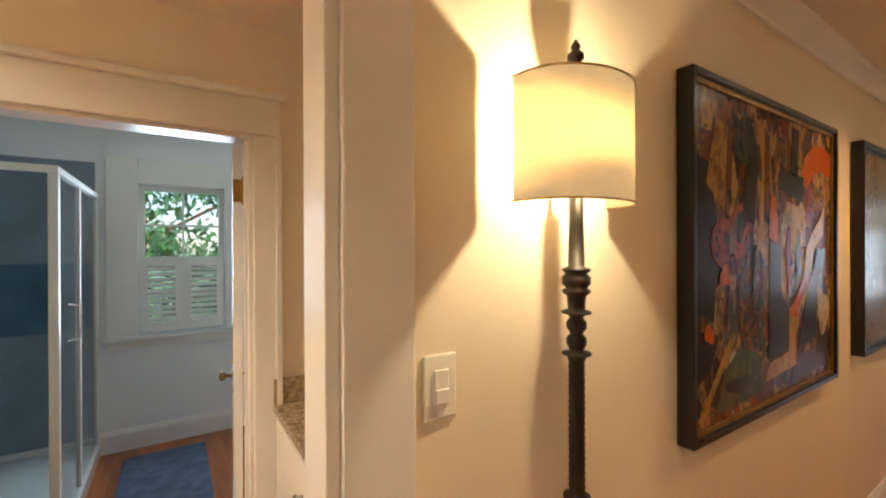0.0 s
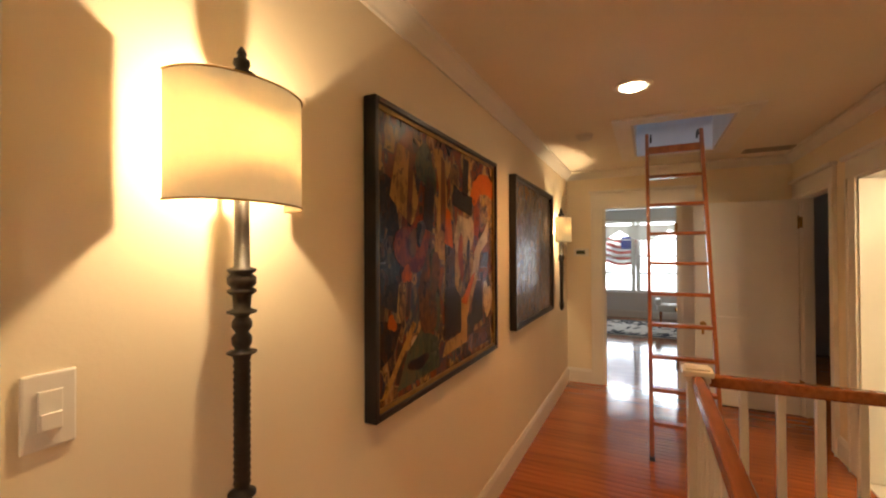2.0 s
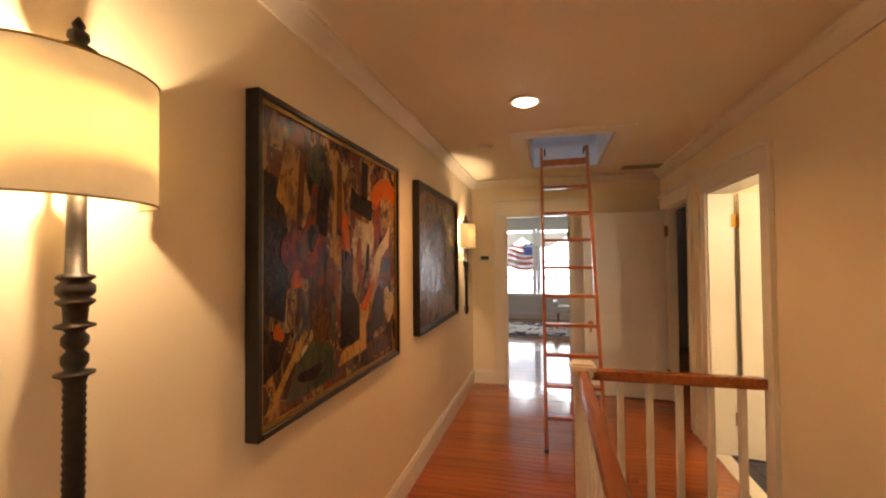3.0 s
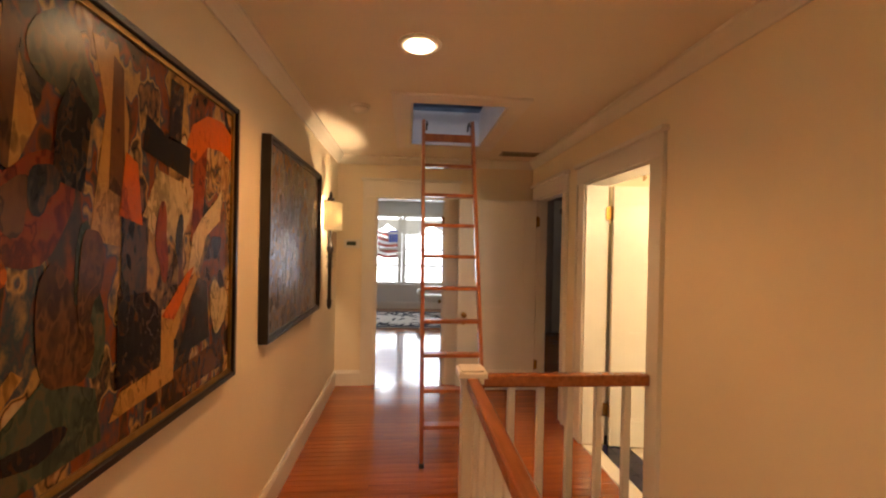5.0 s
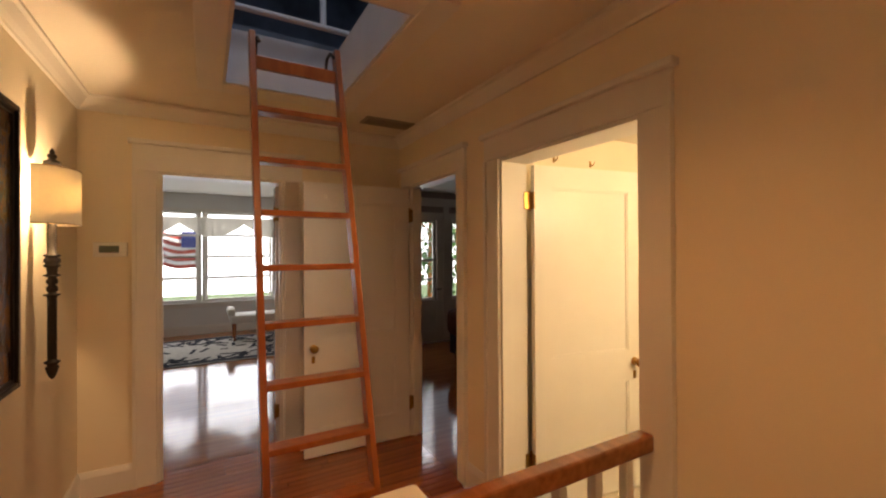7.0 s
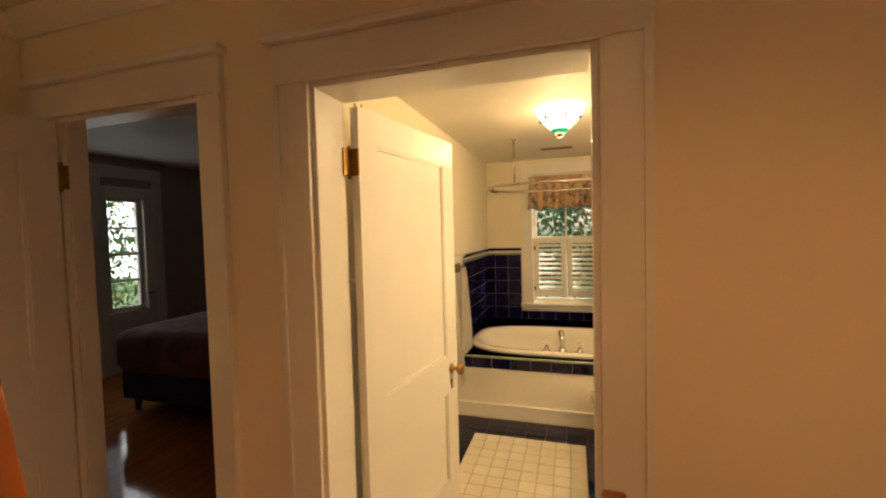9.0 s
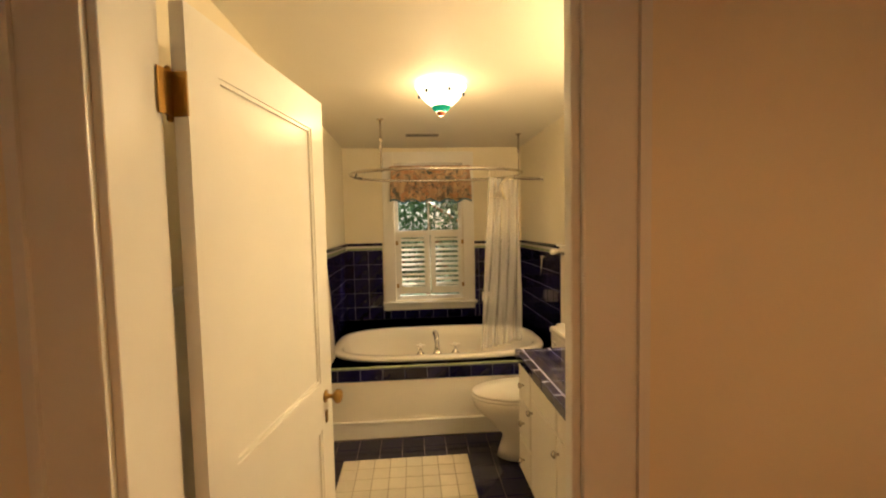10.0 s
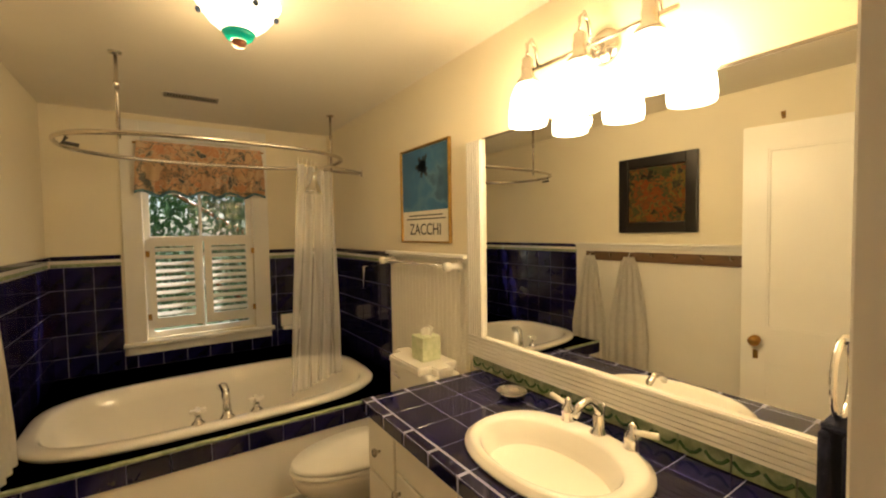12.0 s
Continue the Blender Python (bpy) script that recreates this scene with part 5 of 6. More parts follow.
bm = boxes((TX - 0.195, TX + 0.265, BY0 + 0.02, BY0 + 0.25, 0.746, 0.785))
bmesh.ops.bevel(bm, geom=[e for e in bm.edges if abs(e.verts[0].co.z - e.verts[1].co.z) > 0.01], offset=0.07, segments=2, affect="EDGES")
bmesh.ops.bevel(bm, geom=[e for e in bm.edges], offset=0.007, segments=2, affect="EDGES")
part("tank_lid", bm, PORC, _t, "white tank lid with clipped corners")
part("flush_lever", tube([(TX + 0.15, BY0 + 0.225, 0.69), (TX + 0.15, BY0 + 0.245, 0.69), (TX + 0.08, BY0 + 0.25, 0.685)], 0.007, 8), CHROME, _t)
_t = thing("tissue_box", "pale green patterned tissue box on toilet tank", "tissue box", pose(3.36, BY0 + 0.125, 0.785))
TISS = mat("green_patterned_card", (0.70, 0.72, 0.52), 0.6, color2=(0.52, 0.58, 0.34), scale=40)
part("carton", soft(boxes((-0.056, 0.056, -0.056, 0.056, 0, 0.125)), 0.003, 1), TISS, _t)
bm = bmesh.new()
for k in range(3):
    box(bm, -0.03 + 0.008 * k, 0.03 - 0.012 * k, -0.002, 0.002, 0.0, 0.05 - 0.006 * k, pose(0.004 * k, -0.01 + 0.012 * k, 0.122, 14 - 14 * k, 8 * k - 10, 30 * k))
part("tissue", bm, TOWEL, _t, "white folded tissue")

# vanity
VX0, VX1, VY1, VZ = 1.66, 3.06, 3.62, 0.785
_v = thing("vanity_cabinet", "cream painted bathroom vanity with drawers and doors", "cabinet")
part("body", boxes((VX0, VX1 - 0.015, BY0, VY1 - 0.035, 0.09, VZ - 0.05), (VX0, VX1 - 0.05, BY0, VY1 - 0.09, 0, 0.09)), CAB, _v)


def knob(x, z, parent):
    part("knob", lathe([(0.006, 0), (0.006, 0.012), (0.015, 0.018), (0.016, 0.026), (0.008, 0.032)], 14, m=pose(x, VY1 - 0.017, z, -90)), NICKEL, parent, "nickel knob", True)


for z0, z1 in ((0.52, 0.725), (0.31, 0.51), (0.11, 0.30)):
    d = part("drawer", soft(boxes((VX1 - 0.24, VX1 - 0.025, VY1 - 0.034, VY1 - 0.017, z0, z1)), 0.005), CAB, _v, "cream drawer front")
    knob(VX1 - 0.13, (z0 + z1) / 2, d)
for i in range(3):
    x0 = VX0 + 0.01 + 0.38 * i
    d = part("door", soft(boxes((x0, x0 + 0.37, VY1 - 0.034, VY1 - 0.017, 0.11, 0.60)), 0.005), CAB, _v, "cream cabinet door")
    knob(x0 + 0.34, 0.54, d)
    part("false_drawer", soft(boxes((x0, x0 + 0.37, VY1 - 0.034, VY1 - 0.017, 0.61, 0.725)), 0.005), CAB, _v)
SKC, SKX, SKY = (2.33, 3.33), 0.285, 0.22
_ct = thing("vanity_counter", "navy tiled vanity counter with pale grout", "countertop")
_gz = (VZ - 0.050, VZ - 0.0012)
bm = boxes((VX0, SKC[0] - 0.24, BY0, VY1 - 0.003, *_gz), (SKC[0] + 0.24, VX1 - 0.003, BY0, VY1 - 0.003, *_gz), (SKC[0] - 0.24, SKC[0] + 0.24, BY0, SKC[1] - 0.175, *_gz),
           (SKC[0] - 0.24, SKC[0] + 0.24, SKC[1] + 0.175, VY1 - 0.003, *_gz))
part("grout_bed", bm, GROUT, _ct, "pale grout joints")
_s = thing("wash_basin", "white oval self-rimming wash basin", "sink")
def skr(a, b, z, e=2.3):
    return oval(a, b, z, 48, e, SKC)
def bowl(a, b, z, e=2.2):
    return oval(a, b, z, 48, e, (SKC[0], SKC[1] + 0.026))
part("basin", loft([skr(SKX - 0.006, SKY - 0.006, VZ + 0.001), skr(SKX, SKY, VZ + 0.006), skr(SKX - 0.001, SKY - 0.001, VZ + 0.013), skr(SKX - 0.010, SKY - 0.010, VZ + 0.017), skr(SKX - 0.013, SKY - 0.013, VZ + 0.023),
                    skr(SKX - 0.024, SKY - 0.024, VZ + 0.028), bowl(SKX - 0.052, SKY - 0.058, VZ + 0.027), bowl(SKX - 0.062, SKY - 0.070, VZ + 0.018), bowl(SKX - 0.078, SKY - 0.082, VZ - 0.03),
                    bowl(SKX - 0.12, SKY - 0.11, VZ - 0.10, 2.1), bowl(0.06, 0.05, VZ - 0.13, 2), bowl(0.02, 0.02, VZ - 0.132, 2)], cap_last=True), PORC, _s, "", True)
part("drain", lathe([(0.022, 0), (0.02, 0.004), (0.006, 0.005)], 18, (SKC[0], SKC[1] + 0.026, VZ - 0.132)), CHROME, _s, "", True)
_f = thing("basin_faucet", "chrome widespread basin faucet with white lever handles", "faucet", pose(2.30, 3.15, VZ + 0.025))
part("spout", tube([(0, 0, 0), (0, 0, 0.07), (0, 0.015, 0.10), (0, 0.05, 0.12), (0, 0.09, 0.11), (0, 0.115, 0.085)], 0.012, 12), CHROME, _f, "", True)
part("spout_base", lathe([(0.026, 0), (0.026, 0.006), (0.016, 0.02), (0.015, 0.06)], 18), CHROME, _f, "", True)
part("lift_rod", lathe([(0.003, 0), (0.003, 0.075), (0.007, 0.08), (0.004, 0.09)], 10, (0, -0.03, 0)), CHROME, _f, "", True)
for s in (-1, 1):
    x = 0.115 * s
    h = part("valve", lathe([(0.026, 0), (0.026, 0.006), (0.021, 0.02), (0.024, 0.03), (0.022, 0.045), (0.010, 0.06), (0.012, 0.07), (0.004, 0.08)], 18, (x, 0, 0)), CHROME, _f, "", True)
    part("lever", tube([(x, 0, 0.052), (x + 0.03 * s, 0.0, 0.058), (x + 0.075 * s, -0.004, 0.066)], 0.0095, 10), PORC, h, "white porcelain lever", True)
_s = thing("soap_dish", "small clear glass soap dish on navy counter", "soap dish", pose(2.72, 3.12, VZ + 0.001))
part("dish", lathe([(0.03, 0), (0.045, 0.006), (0.062, 0.026), (0.058, 0.026), (0.04, 0.012), (0.01, 0.010)], 24), CHROME, _s, "", True)
_m = thing("wall_mirror", "large wall mirror in fluted cream frame", "mirror")
MX0, MX1, MZ0, MZ1, MF = 1.655, 3.12, 0.848, 1.925, 0.105
part("glass", boxes((MX0 + 0.004, MX1 - MF + 0.01, BY0 + 0.006, BY0 + 0.012, MZ0 + MF - 0.01, MZ1 - 0.045)), MIRROR, _m, "silvered mirror glass")
def flutes(a0, a1, c0, c1, upright, nf=6):
    """A frame bar cut with fine flutes along its length."""
    bm = bmesh.new()
    box(bm, *((c0, c1, BY0 + 0.002, BY0 + 0.024, a0, a1) if upright else (a0, a1, BY0 + 0.002, BY0 + 0.024, c0, c1)))
    w = (c1 - c0) / nf
    for i in range(nf):
        u0, u1 = c0 + w * i + 0.003, c0 + w * (i + 1) - 0.003
        box(bm, *((u0, u1, BY0 + 0.023, BY0 + 0.031, a0 + 0.001, a1 - 0.001) if upright else (a0 + 0.001, a1 - 0.001, BY0 + 0.023, BY0 + 0.031, u0, u1)))
    return bm
part("frame_bar", flutes(MZ0 + MF, MZ1 - 0.05, MX1 - MF, MX1, True), TRIM, _m, "fluted frame stile")
part("frame_bar", flutes(MX0, MX1, MZ0, MZ0 + MF, False), TRIM, _m, "fluted frame rail")
part("top_channel", boxes((MX0, MX1 - MF, BY0 + 0.002, BY0 + 0.016, MZ1 - 0.052, MZ1 - 0.045)), NICKEL, _m, "thin metal top channel")
_bs = thing("backsplash", "navy and green swag tile backsplash", "backsplash", kind="structure")
part("bed", boxes((VX0, VX1 + 0.05, BY0, BY0 + 0.006, VZ - 0.004, MZ0 - 0.002)), GROUT, _bs)
for i in range(10):
    x = VX1 + 0.045 - 0.14 * (i + 1)
    t = part("border_tile", soft(boxes((x + 0.001, x + 0.139, BY0 + 0.006, BY0 + 0.014, VZ + 0.002, MZ0 - 0.006)), 0.002, 1), GREENT, _bs, "pale green swag border tile")
    for k in range(2):
        cx = x + 0.035 + 0.07 * k
        part("swag", tube([(cx - 0.03, BY0 + 0.0145, VZ + 0.038), (cx - 0.015, BY0 + 0.0145, VZ + 0.022), (cx, BY0 + 0.0145, VZ + 0.017), (cx + 0.015, BY0 + 0.0145, VZ + 0.022), (cx + 0.03, BY0 + 0.0145, VZ + 0.038)], 0.005, 6), LEAFG, t)
_r = thing("towel_ring", "chrome towel ring beside the mirror", "towel ring", pose(1.725, 3.22, 1.09))
part("ring", tube([(0, 0.06 * math.sin(a * math.pi / 12), 0.075 * math.cos(a * math.pi / 12) + 0.075) for a in range(24)], 0.006, 8, True), CHROME, _r, "", True)
part("post", tube([(-0.075, 0, 0.15), (0, 0, 0.15)], 0.010), CHROME, _r)
_t = thing("hand_towel", "navy terry hand towel hanging from ring", "towel", pose(1.722, 3.22, 1.072))
part("cloth", soft(boxes((-0.026, -0.008, -0.05, 0.05, -0.282, 0.0), (0.008, 0.026, -0.052, 0.052, -0.27, 0.0), (-0.024, 0.024, -0.045, 0.045, 0.0, 0.016)), 0.008, 3), NAVYTOWEL, _t, "", True)

# lights
_l = thing("vanity_light", "nickel three-lamp vanity light with lit opal shades", "wall light")
part("back_plate", lathe([(0.062, 0), (0.062, 0.006), (0.05, 0.02), (0.03, 0.03), (0.012, 0.034)], 28, m=pose(2.38, BY0, 2.06, -90)), NICKEL, _l, "", True)
part("cross_bar", tube([(2.10, 3.075, 2.055), (2.66, 3.075, 2.055)], 0.008, 10), NICKEL, _l, "", True)
part("bar_stem", tube([(2.38, 3.03, 2.06), (2.38, 3.075, 2.055)], 0.012, 10), NICKEL, _l)
for x in (2.61, 2.38, 2.15):
    a = part("arm", tube([(x, 3.075, 2.055), (x, 3.085, 2.12), (x, 3.11, 2.15), (x, 3.13, 2.13), (x, 3.13, 2.08)], 0.007, 10), NICKEL, _l, "", True)
    part("socket_cap", lathe([(0.038, 1.985), (0.040, 1.995), (0.026, 2.01), (0.022, 2.03), (0.024, 2.045), (0.020, 2.06), (0.021, 2.075), (0.010, 2.085)], 20, (x, 3.13, 0)), NICKEL, a, "", True)
    sh = part("shade", lathe([(0.034, 1.99), (0.045, 1.975), (0.060, 1.94), (0.068, 1.89), (0.070, 1.855), (0.067, 1.835), (0.060, 1.835), (0.040, 1.9), (0.01, 1.97)][::-1], 26, (x, 3.13, 0)), OPAL, _l, "glowing opal glass shade", True)
    sh.visible_shadow = False
_l = thing("ceiling_light", "glass bowl ceiling light with teal band", "ceiling light", pose(3.20, 4.0, BCE))
part("canopy", lathe([(0.06, -0.02), (0.075, -0.012), (0.08, 0)], 24), NICKEL, _l, "", True)
_bo = part("bowl", lathe([(0.032, -0.150), (0.06, -0.135), (0.10, -0.10), (0.13, -0.06), (0.147, -0.03), (0.142, -0.028), (0.09, -0.08), (0.03, -0.13)], 36), OPALB, _l, "glowing painted glass bowl", True)
_bo.visible_shadow = False
part("teal_band", lathe([(0.024, -0.172), (0.044, -0.162), (0.058, -0.142), (0.054, -0.138), (0.03, -0.15)], 30), TEALG, _l, "teal glass band", True)
part("finial", lathe([(0.006, -0.195), (0.018, -0.188), (0.024, -0.178), (0.026, -0.168)], 18), COPPER, _l, "copper finial", True)
for k in range(6):
    a = k * math.pi / 3 + 0.3
    part("glass_bead", lathe([(0.002, -0.012), (0.009, -0.006), (0.010, 0), (0.009, 0.006), (0.002, 0.012)], 10, (0.128 * math.cos(a), 0.128 * math.sin(a), -0.075)), BEDB, _bo, "dark blue glass bead", True)
_s = thing("ceiling_vent", "small slatted air vent on bathroom ceiling", "vent", pose(4.60, 4.07, BCE))
part("frame", boxes((-0.05, 0.05, -0.15, -0.14, -0.006, 0), (-0.05, 0.05, 0.14, 0.15, -0.006, 0), (-0.05, -0.042, -0.14, 0.14, -0.006, 0), (0.042, 0.05, -0.14, 0.14, -0.006, 0)), VENT, _s)
# shade of the duct put in as a dark sheet
part("duct_shade", boxes((-0.042, 0.042, -0.14, 0.14, -0.002, -0.0005)), DARK, _s)
for i in range(18):
    part("slat", boxes((-0.042, 0.042, -0.133 + 0.0155 * i, -0.129 + 0.0155 * i, -0.006, -0.002)), VENT, _s)

# ---------------------------------------------------------------- outdoors


def tree(x, y, h, r, n, seed, label, base=-3.2):
    rnd = random.Random(seed)
    root = thing("tree", label, "tree", pose(x, y, base), "garden trees")
    bm = lathe([(0.16, 0), (0.12, 0.5), (0.10, h * 0.5), (0.03, h * 0.9)], 10)
    for k in range(7):
        a, z = k * 2.4, h * (0.35 + 0.07 * k)
        tube([(0, 0, z), (0.5 * r * math.cos(a), 0.5 * r * math.sin(a), z + 0.3 * r), (0.85 * r * math.cos(a), 0.85 * r * math.sin(a), z + 0.5 * r)], 0.03, 6, bm=bm)
    part("trunk", bm, RAILW, root, "rough brown trunk")
    verts, faces = [], []
    clumps = [(rnd.gauss(0, 0.5) * r, rnd.gauss(0, 0.5) * r, h * (0.35 + 0.65 * rnd.random()), r * rnd.uniform(0.2, 0.42)) for _ in range(34)]
    for i in range(n):
        cx, cy, cz, cr = clumps[i % len(clumps)]
        p = Vector((cx + rnd.gauss(0, cr * 0.6), cy + rnd.gauss(0, cr * 0.6), cz + rnd.gauss(0, cr * 0.5)))
        q = Euler((rnd.uniform(0, 6), rnd.uniform(0, 6), rnd.uniform(0, 6))).to_matrix()
        s = rnd.uniform(0.05, 0.10)
        k = len(verts)
        for u, v, w in ((-s, 0, 0), (0, -s * 0.45, s * 0.1), (s, 0, 0), (0, s * 0.45, s * 0.1)):
            verts.append(p + q @ Vector((u, v, w)))
        faces.append((k, k + 1, k + 2, k + 3))
    me = bpy.data.meshes.new("crown")
    me.from_pydata(verts, [], faces)
    me.materials.append(LEAVES)
    c = new("crown", me)
    c.parent = root
    return root


tree(9.5, 5.2, 7.0, 1.9, 6000, 1, "leafy green garden tree outside bathroom window")
tree(9.8, 2.9, 6.0, 1.8, 5000, 2, "leafy green garden tree beside bathroom")
tree(-7.6, 0.5, 6.3, 1.6, 4500, 3, "leafy green garden tree outside shower room")
tree(-8.4, 2.6, 6.6, 1.8, 4500, 4, "leafy green garden tree beyond shower room")
tree(6.5, 15.0, 7.0, 2.0, 5000, 6, "leafy green garden tree outside bedroom")
_f = thing("flag", "red and white striped flag hanging outside front windows", "flag", pose(-0.95, 12.9, 1.28))
part("pole", tube([(-0.1, -0.92, 1.2), (0.05, 0, 0.75), (0.2, 0.6, 1.0)], 0.018), FLAGW, _f)
for i in range(9):
    bm = bmesh.new()
    n = 14
    rows2 = [[bm.verts.new((0.95 * k / n, 0.05 * math.sin(k * 0.9) + d, 0.075 * (8 - i) + e - 0.12 * k / n + 0.03 * math.sin(k * 0.6))) for k in range(n + 1)] for d, e in ((0, 0), (0, 0.075))]
    for k in range(n):
        bm.faces.new((rows2[0][k], rows2[0][k + 1], rows2[1][k + 1], rows2[1][k]))
    part("stripe", bm, ROOFR if i % 2 == 0 else FLAGW, _f, "", True)
bm = bmesh.new()
box(bm, 0.60, 0.93, -0.075, -0.06, 0.33, 0.66)
part("canton", bm, FLAGB, _f, "blue canton")

SKYB = mat("bright_hazy_sky", (0.8, 0.85, 0.9), 1.0, vary=0, bump=0, emit=(0.86, 0.93, 1.0), estr=1.7)
solid("backdrop_sky", boxes((-60, 60, 56, 56.5, -3.2, 60)), SKYB, "bright hazy sky beyond front windows", "sky")

# ---------------------------------------------------------------- tiles and boards, piece by piece
PIECES = {}


def piece(name, sx, sy, sz, material, loc, parent, rot=0.0, bevel=0.0025):
    """One tile or board of a size, its mesh shared by all of that size; loc is its middle."""
    key = (name, round(sx, 3), round(sy, 3), round(sz, 3), material.name)
    if key not in PIECES:
        bm = boxes((-sx / 2, sx / 2, -sy / 2, sy / 2, -sz / 2, sz / 2))
        top = [e for e in bm.edges]
        bmesh.ops.bevel(bm, geom=top, offset=bevel, segments=1, affect="EDGES")
        PIECES[key] = done(bm, name, material)
    ob = new(name, PIECES[key])
    ob.parent = parent
    ob.matrix_basis = pose(*loc, 0, 0, rot)
    return ob


TS, TG = 0.152, 0.005
_rw = random.Random(9)


def wall_tiles(parent, axis, plane, out, a0, a1, z0, z1, skip=None):
    """Navy tiles on a wall, laid in rows from the top; the last of a row is cut."""
    z = z1
    while z > z0 + 0.02:
        h = min(TS, z - z0)
        a = a0
        while a < a1 - 0.015:
            w = min(TS, a1 - a)
            if not (skip and a + w / 2 > skip[0] and a + w / 2 < skip[1] and z - h / 2 > skip[2]):
                j = _rw.uniform(-0.0006, 0.0006)
                d = plane + out * (0.009 + j)
                if axis == "x":
                    piece("wall_tile", 0.008, w - TG, h - TG, NAVY, (d, a + w / 2, z - h / 2), parent)
                else:
                    piece("wall_tile", w - TG, 0.008, h - TG, NAVY, (a + w / 2, d, z - h / 2), parent)
            a += w
        z -= h


_tw = thing("tile_wall_window", "navy glazed wall tiles around window", "tiled wall", kind="structure")
part("grout_bed", boxes((BX1 - 0.0115, BX1, BY0, 3.515, DZ, 1.25), (BX1 - 0.0115, BX1, 4.50, BY1, DZ, 1.25), (BX1 - 0.0115, BX1, 3.515, 4.50, DZ, 0.60)), WGROUT, _tw)
wall_tiles(_tw, "x", BX1 - 0.004, -1, BY0 + 0.012, 3.515, DZ, 1.25)
wall_tiles(_tw, "x", BX1 - 0.004, -1, 4.50, BY1 - 0.012, DZ, 1.25)
wall_tiles(_tw, "x", BX1 - 0.004, -1, 3.515, 4.50, DZ, 0.60)
_tl = thing("tile_wall_towel_side", "navy glazed wall tiles beside tub", "tiled wall", kind="structure")
part("grout_bed", boxes((3.955, BX1, BY1 - 0.0115, BY1, DZ, 1.25)), WGROUT, _tl)
wall_tiles(_tl, "y", BY1 - 0.004, -1, 3.955, BX1 - 0.013, DZ, 1.25)
_tr = thing("tile_wall_shower_side", "navy glazed wall tiles under shower head", "tiled wall", kind="structure")
part("grout_bed", boxes((3.978, BX1, BY0, BY0 + 0.0115, DZ, 1.25)), WGROUT, _tr)
wall_tiles(_tr, "y", BY0 + 0.004, 1, 3.978, BX1 - 0.013, DZ, 1.25)
for root, b in ((_tw, ("x", BY0 + 0.02, 3.515)), (_tw, ("x", 4.50, BY1 - 0.02)), (_tl, ("l", 3.955, BX1 - 0.02)), (_tr, ("r", 3.978, BX1 - 0.02))):
    for z0, z1, d, m2, nm in ((1.252, 1.272, 0.012, GREENT, "green_strip"), (1.274, 1.294, 0.014, PORC, "cream_strip"), (1.296, 1.325, 0.020, NAVY, "cap_tile")):
        if b[0] == "x":
            bb = (BX1 - d, BX1, b[1], b[2], z0, z1)
        elif b[0] == "l":
            bb = (b[1], b[2], BY1 - d, BY1, z0, z1)
        else:
            bb = (b[1], b[2], BY0, BY0 + d, z0, z1)
        part(nm, soft(boxes(bb), 0.004), m2, root)
# front edge of the tub deck
for i in range(12):
    y = BY0 + 0.004 + 0.157 * i
    piece("edge_tile", 0.008, 0.153, 0.082, NAVY, (TUBX - 0.008, y + 0.0785, 0.455), _d)
# vanity counter tiles, left out under the basin
for i in range(10):
    for j in range(4):
        x1 = VX1 - 0.045 - TS * i
        y1 = VY1 - 0.045 - TS * j
        w = min(TS, x1 - VX0)
        h = min(TS, y1 - BY0 - 0.006)
        if w < 0.03 or h < 0.03:
            continue
        cx, cy = x1 - w / 2, y1 - h / 2
        inside = all((abs((px - SKC[0]) / (SKX - 0.035)) ** 2.3 + abs((py - SKC[1]) / (SKY - 0.035)) ** 2.3) < 1 for px in (cx - w / 2, cx + w / 2) for py in (cy - h / 2, cy + h / 2))
        corners = [(px, py) for px in (cx - w / 2, cx, cx + w / 2) for py in (cy - h / 2, cy, cy + h / 2)]
        near = any((abs((px - SKC[0]) / (SKX - 0.03)) ** 2.3 + abs((py - SKC[1]) / (SKY - 0.03)) ** 2.3) < 1 for px, py in corners)
        if inside:
            continue
        if not near:
            piece("counter_tile", w - 0.0032, h - 0.0032, 0.008, NAVY, (cx, cy, VZ - 0.004), _ct, bevel=0.001)
        else:
            bm = bmesh.new()
            k = 12
            g = [[(cx - w / 2 + 0.002 + (w - 0.004) * a / k, cy - h / 2 + 0.002 + (h - 0.004) * b / k) for b in range(k + 1)] for a in range(k + 1)]
            for a in range(k):
                for b in range(k):
                    mx, my = (g[a][b][0] + g[a + 1][b + 1][0]) / 2, (g[a][b][1] + g[a + 1][b + 1][1]) / 2
                    if (abs((mx - SKC[0]) / (SKX - 0.02)) ** 2.3 + abs((my - SKC[1]) / (SKY - 0.02)) ** 2.3) > 1:
                        bm.faces.new([bm.verts.new((*p, VZ)) for p in (g[a][b], g[a + 1][b], g[a + 1][b + 1], g[a][b + 1])])
            bmesh.ops.remove_doubles(bm, verts=bm.verts, dist=0.0004)
            if bm.faces:
                part("counter_tile", bm, NAVY, _ct)
            else:
                bm.free()
for i in range(10):
    x1 = VX1 - 0.045 - TS * i
    w = min(TS, x1 - VX0)
    if w > 0.03:
        piece("edge_tile", w - 0.0045, 0.0435, 0.052, NAVY, (x1 - w / 2, VY1 - 0.0215, VZ - 0.0258), _ct, bevel=0.006)
for j in range(4):
    y1 = VY1 - 0.045 - TS * j
    h = min(TS, y1 - BY0 - 0.006)
    if h > 0.03:
        piece("edge_tile", 0.0435, h - 0.0045, 0.052, NAVY, (VX1 - 0.0215, y1 - h / 2, VZ - 0.0258), _ct, bevel=0.006)
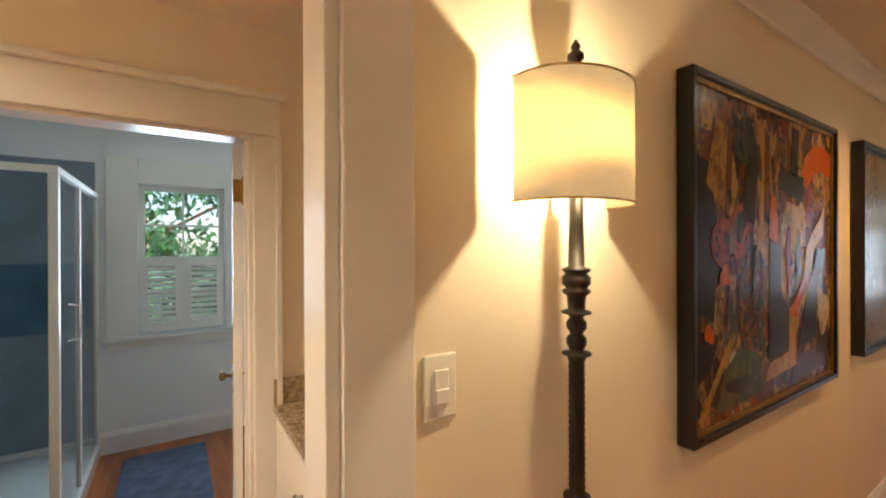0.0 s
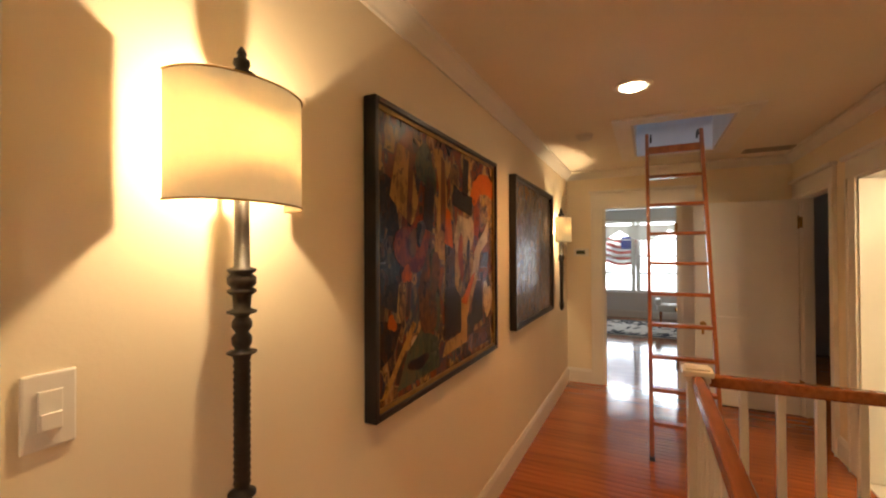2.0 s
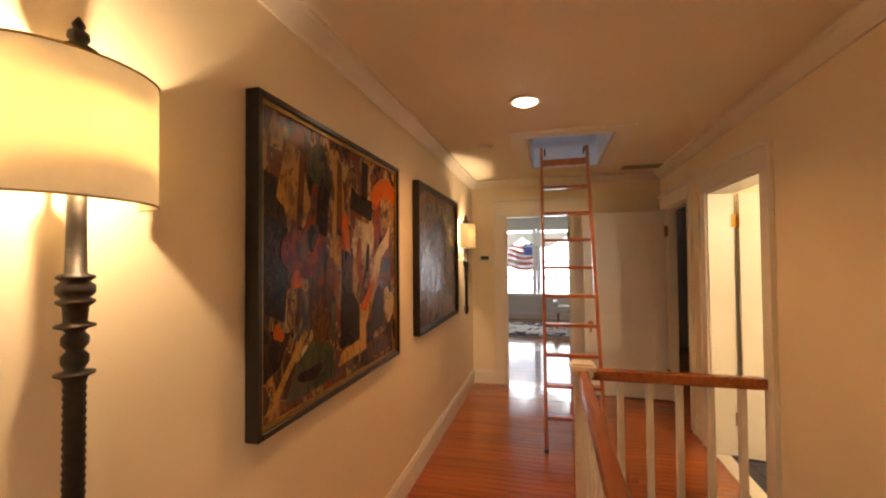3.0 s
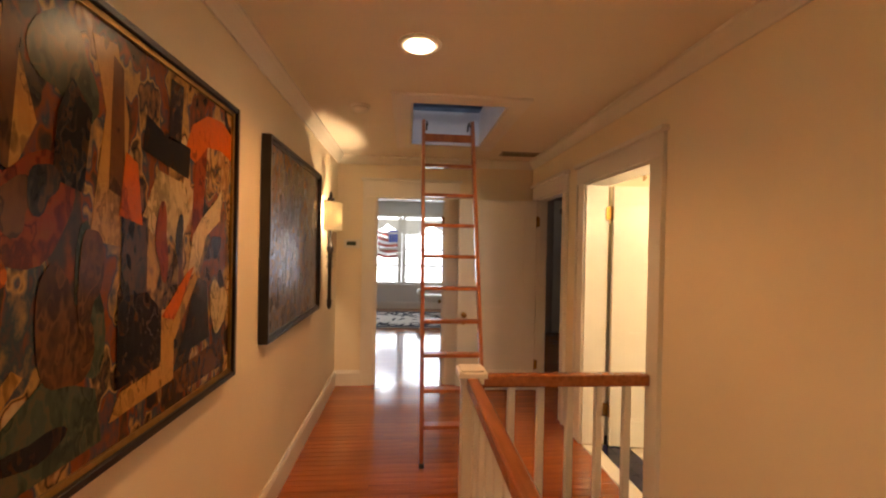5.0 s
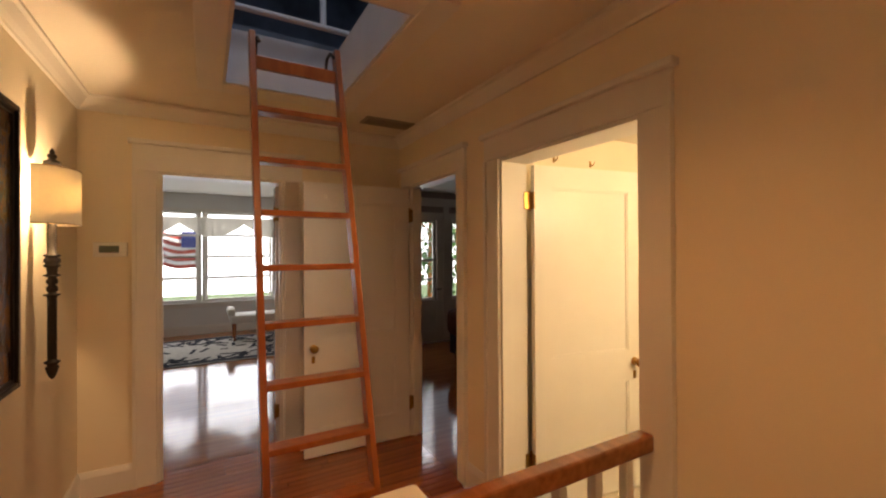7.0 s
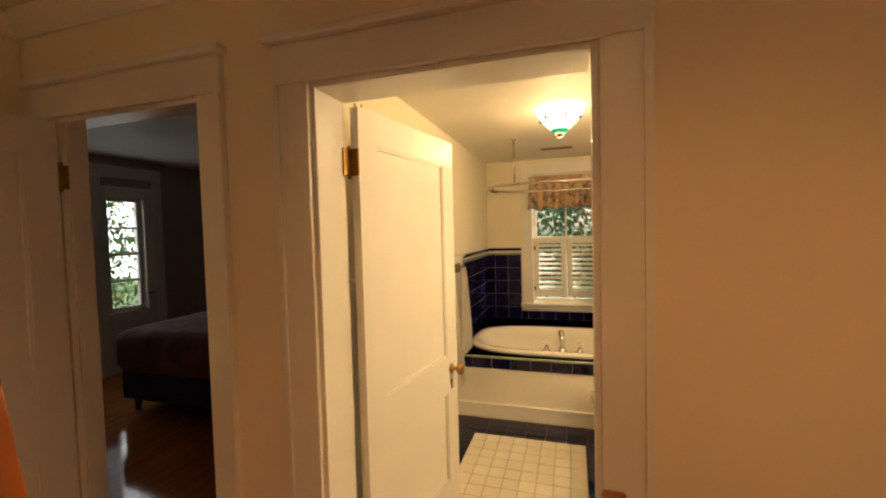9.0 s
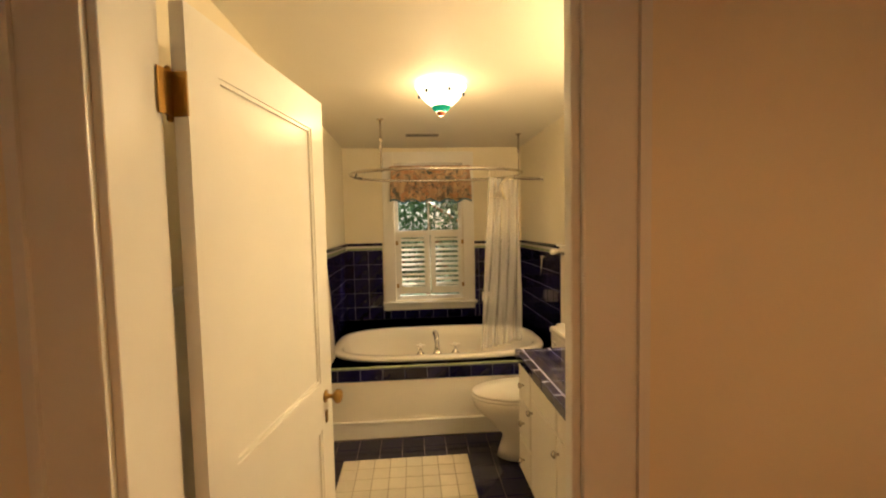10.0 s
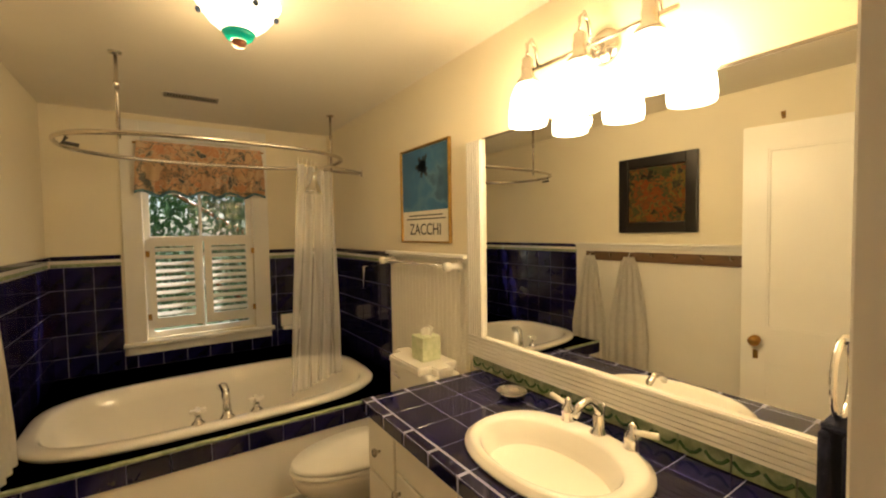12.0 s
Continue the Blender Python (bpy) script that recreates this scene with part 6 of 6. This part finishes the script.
piece("edge_tile", 0.043, 0.043, 0.052, NAVY, (VX1 - 0.0215, VY1 - 0.0215, VZ - 0.0258), _ct, bevel=0.006)

# bathroom floor: navy border round a cream field
_fl = bpy.data.objects["floor_bath"]
FX0, FX1, FY0, FY1 = 1.60, TUBX - 0.028, 3.55, BY1 - 0.014
bx0, bx1, by0, by1 = 1.90, 3.39, 3.86, 4.66
nx, ny = 14, 8
for i in range(nx):
    for j in range(ny):
        w, h = (bx1 - bx0) / nx, (by1 - by0) / ny
        piece("floor_tile", w - 0.004, h - 0.004, 0.008, CREAMT, (bx0 + w * (i + 0.5), by0 + h * (j + 0.5), -0.004), _fl, bevel=0.0012)
for x0, x1, y0, y1, kx, ky in ((FX0, bx0, FY0, FY1, 2, 9), (bx1, FX1, FY0, FY1, 2, 9), (bx0, bx1, FY0, by0, 10, 2), (bx0, bx1, by1, FY1, 10, 2)):
    for i in range(kx):
        for j in range(ky):
            w, h = (x1 - x0) / kx, (y1 - y0) / ky
            if x1 <= bx0 + 0.001 and (x0 + w * i) < 1.655 and not (3.90 < y0 + h * (j + 0.5) < 4.70):
                continue
            piece("border_tile", w - 0.004, h - 0.004, 0.008, NAVY, (x0 + w * (i + 0.5), y0 + h * (j + 0.5), -0.004), _fl, bevel=0.0012)
piece("threshold", 0.11, 0.815, 0.016, TRIM, (1.605, 4.306, 0.0), _fl, bevel=0.004)


def boards(parent, x0, x1, y0, y1, width, seed, material=OAK):
    """Boards laid across the hall, in staggered lengths."""
    rnd = random.Random(seed)
    n = max(1, round((y1 - y0) / width))
    w = (y1 - y0) / n
    for j in range(n):
        x = x0
        cut = rnd.uniform(0.5, 1.6)
        while x < x1 - 0.01:
            e = min(x1, x + cut)
            if x1 - e < 0.25:
                e = x1
            ln = round((e - x) / 0.05) * 0.05 if e < x1 else e - x
            ln = min(ln, x1 - x)
            piece("board", ln - 0.0012, w - 0.0016, 0.012, material, (x + ln / 2, y0 + w * (j + 0.5), -0.006), parent, bevel=0.0009)
            x += ln
            cut = rnd.choice((0.9, 1.2, 1.5, 1.8))


_hf = bpy.data.objects["floor"]
boards(_hf, LW, RW + 0.0, SF, FW + 0.12, 0.062, 1)
boards(_hf, LW, SW0, 0.9, SF, 0.062, 2)
boards(_hf, LW, SW0, -1.6, 0.9, 0.125, 3)
boards(bpy.data.objects["floor_shower_room"], -3.97, LW - 0.0, -1.6, 1.9, 0.125, 4)
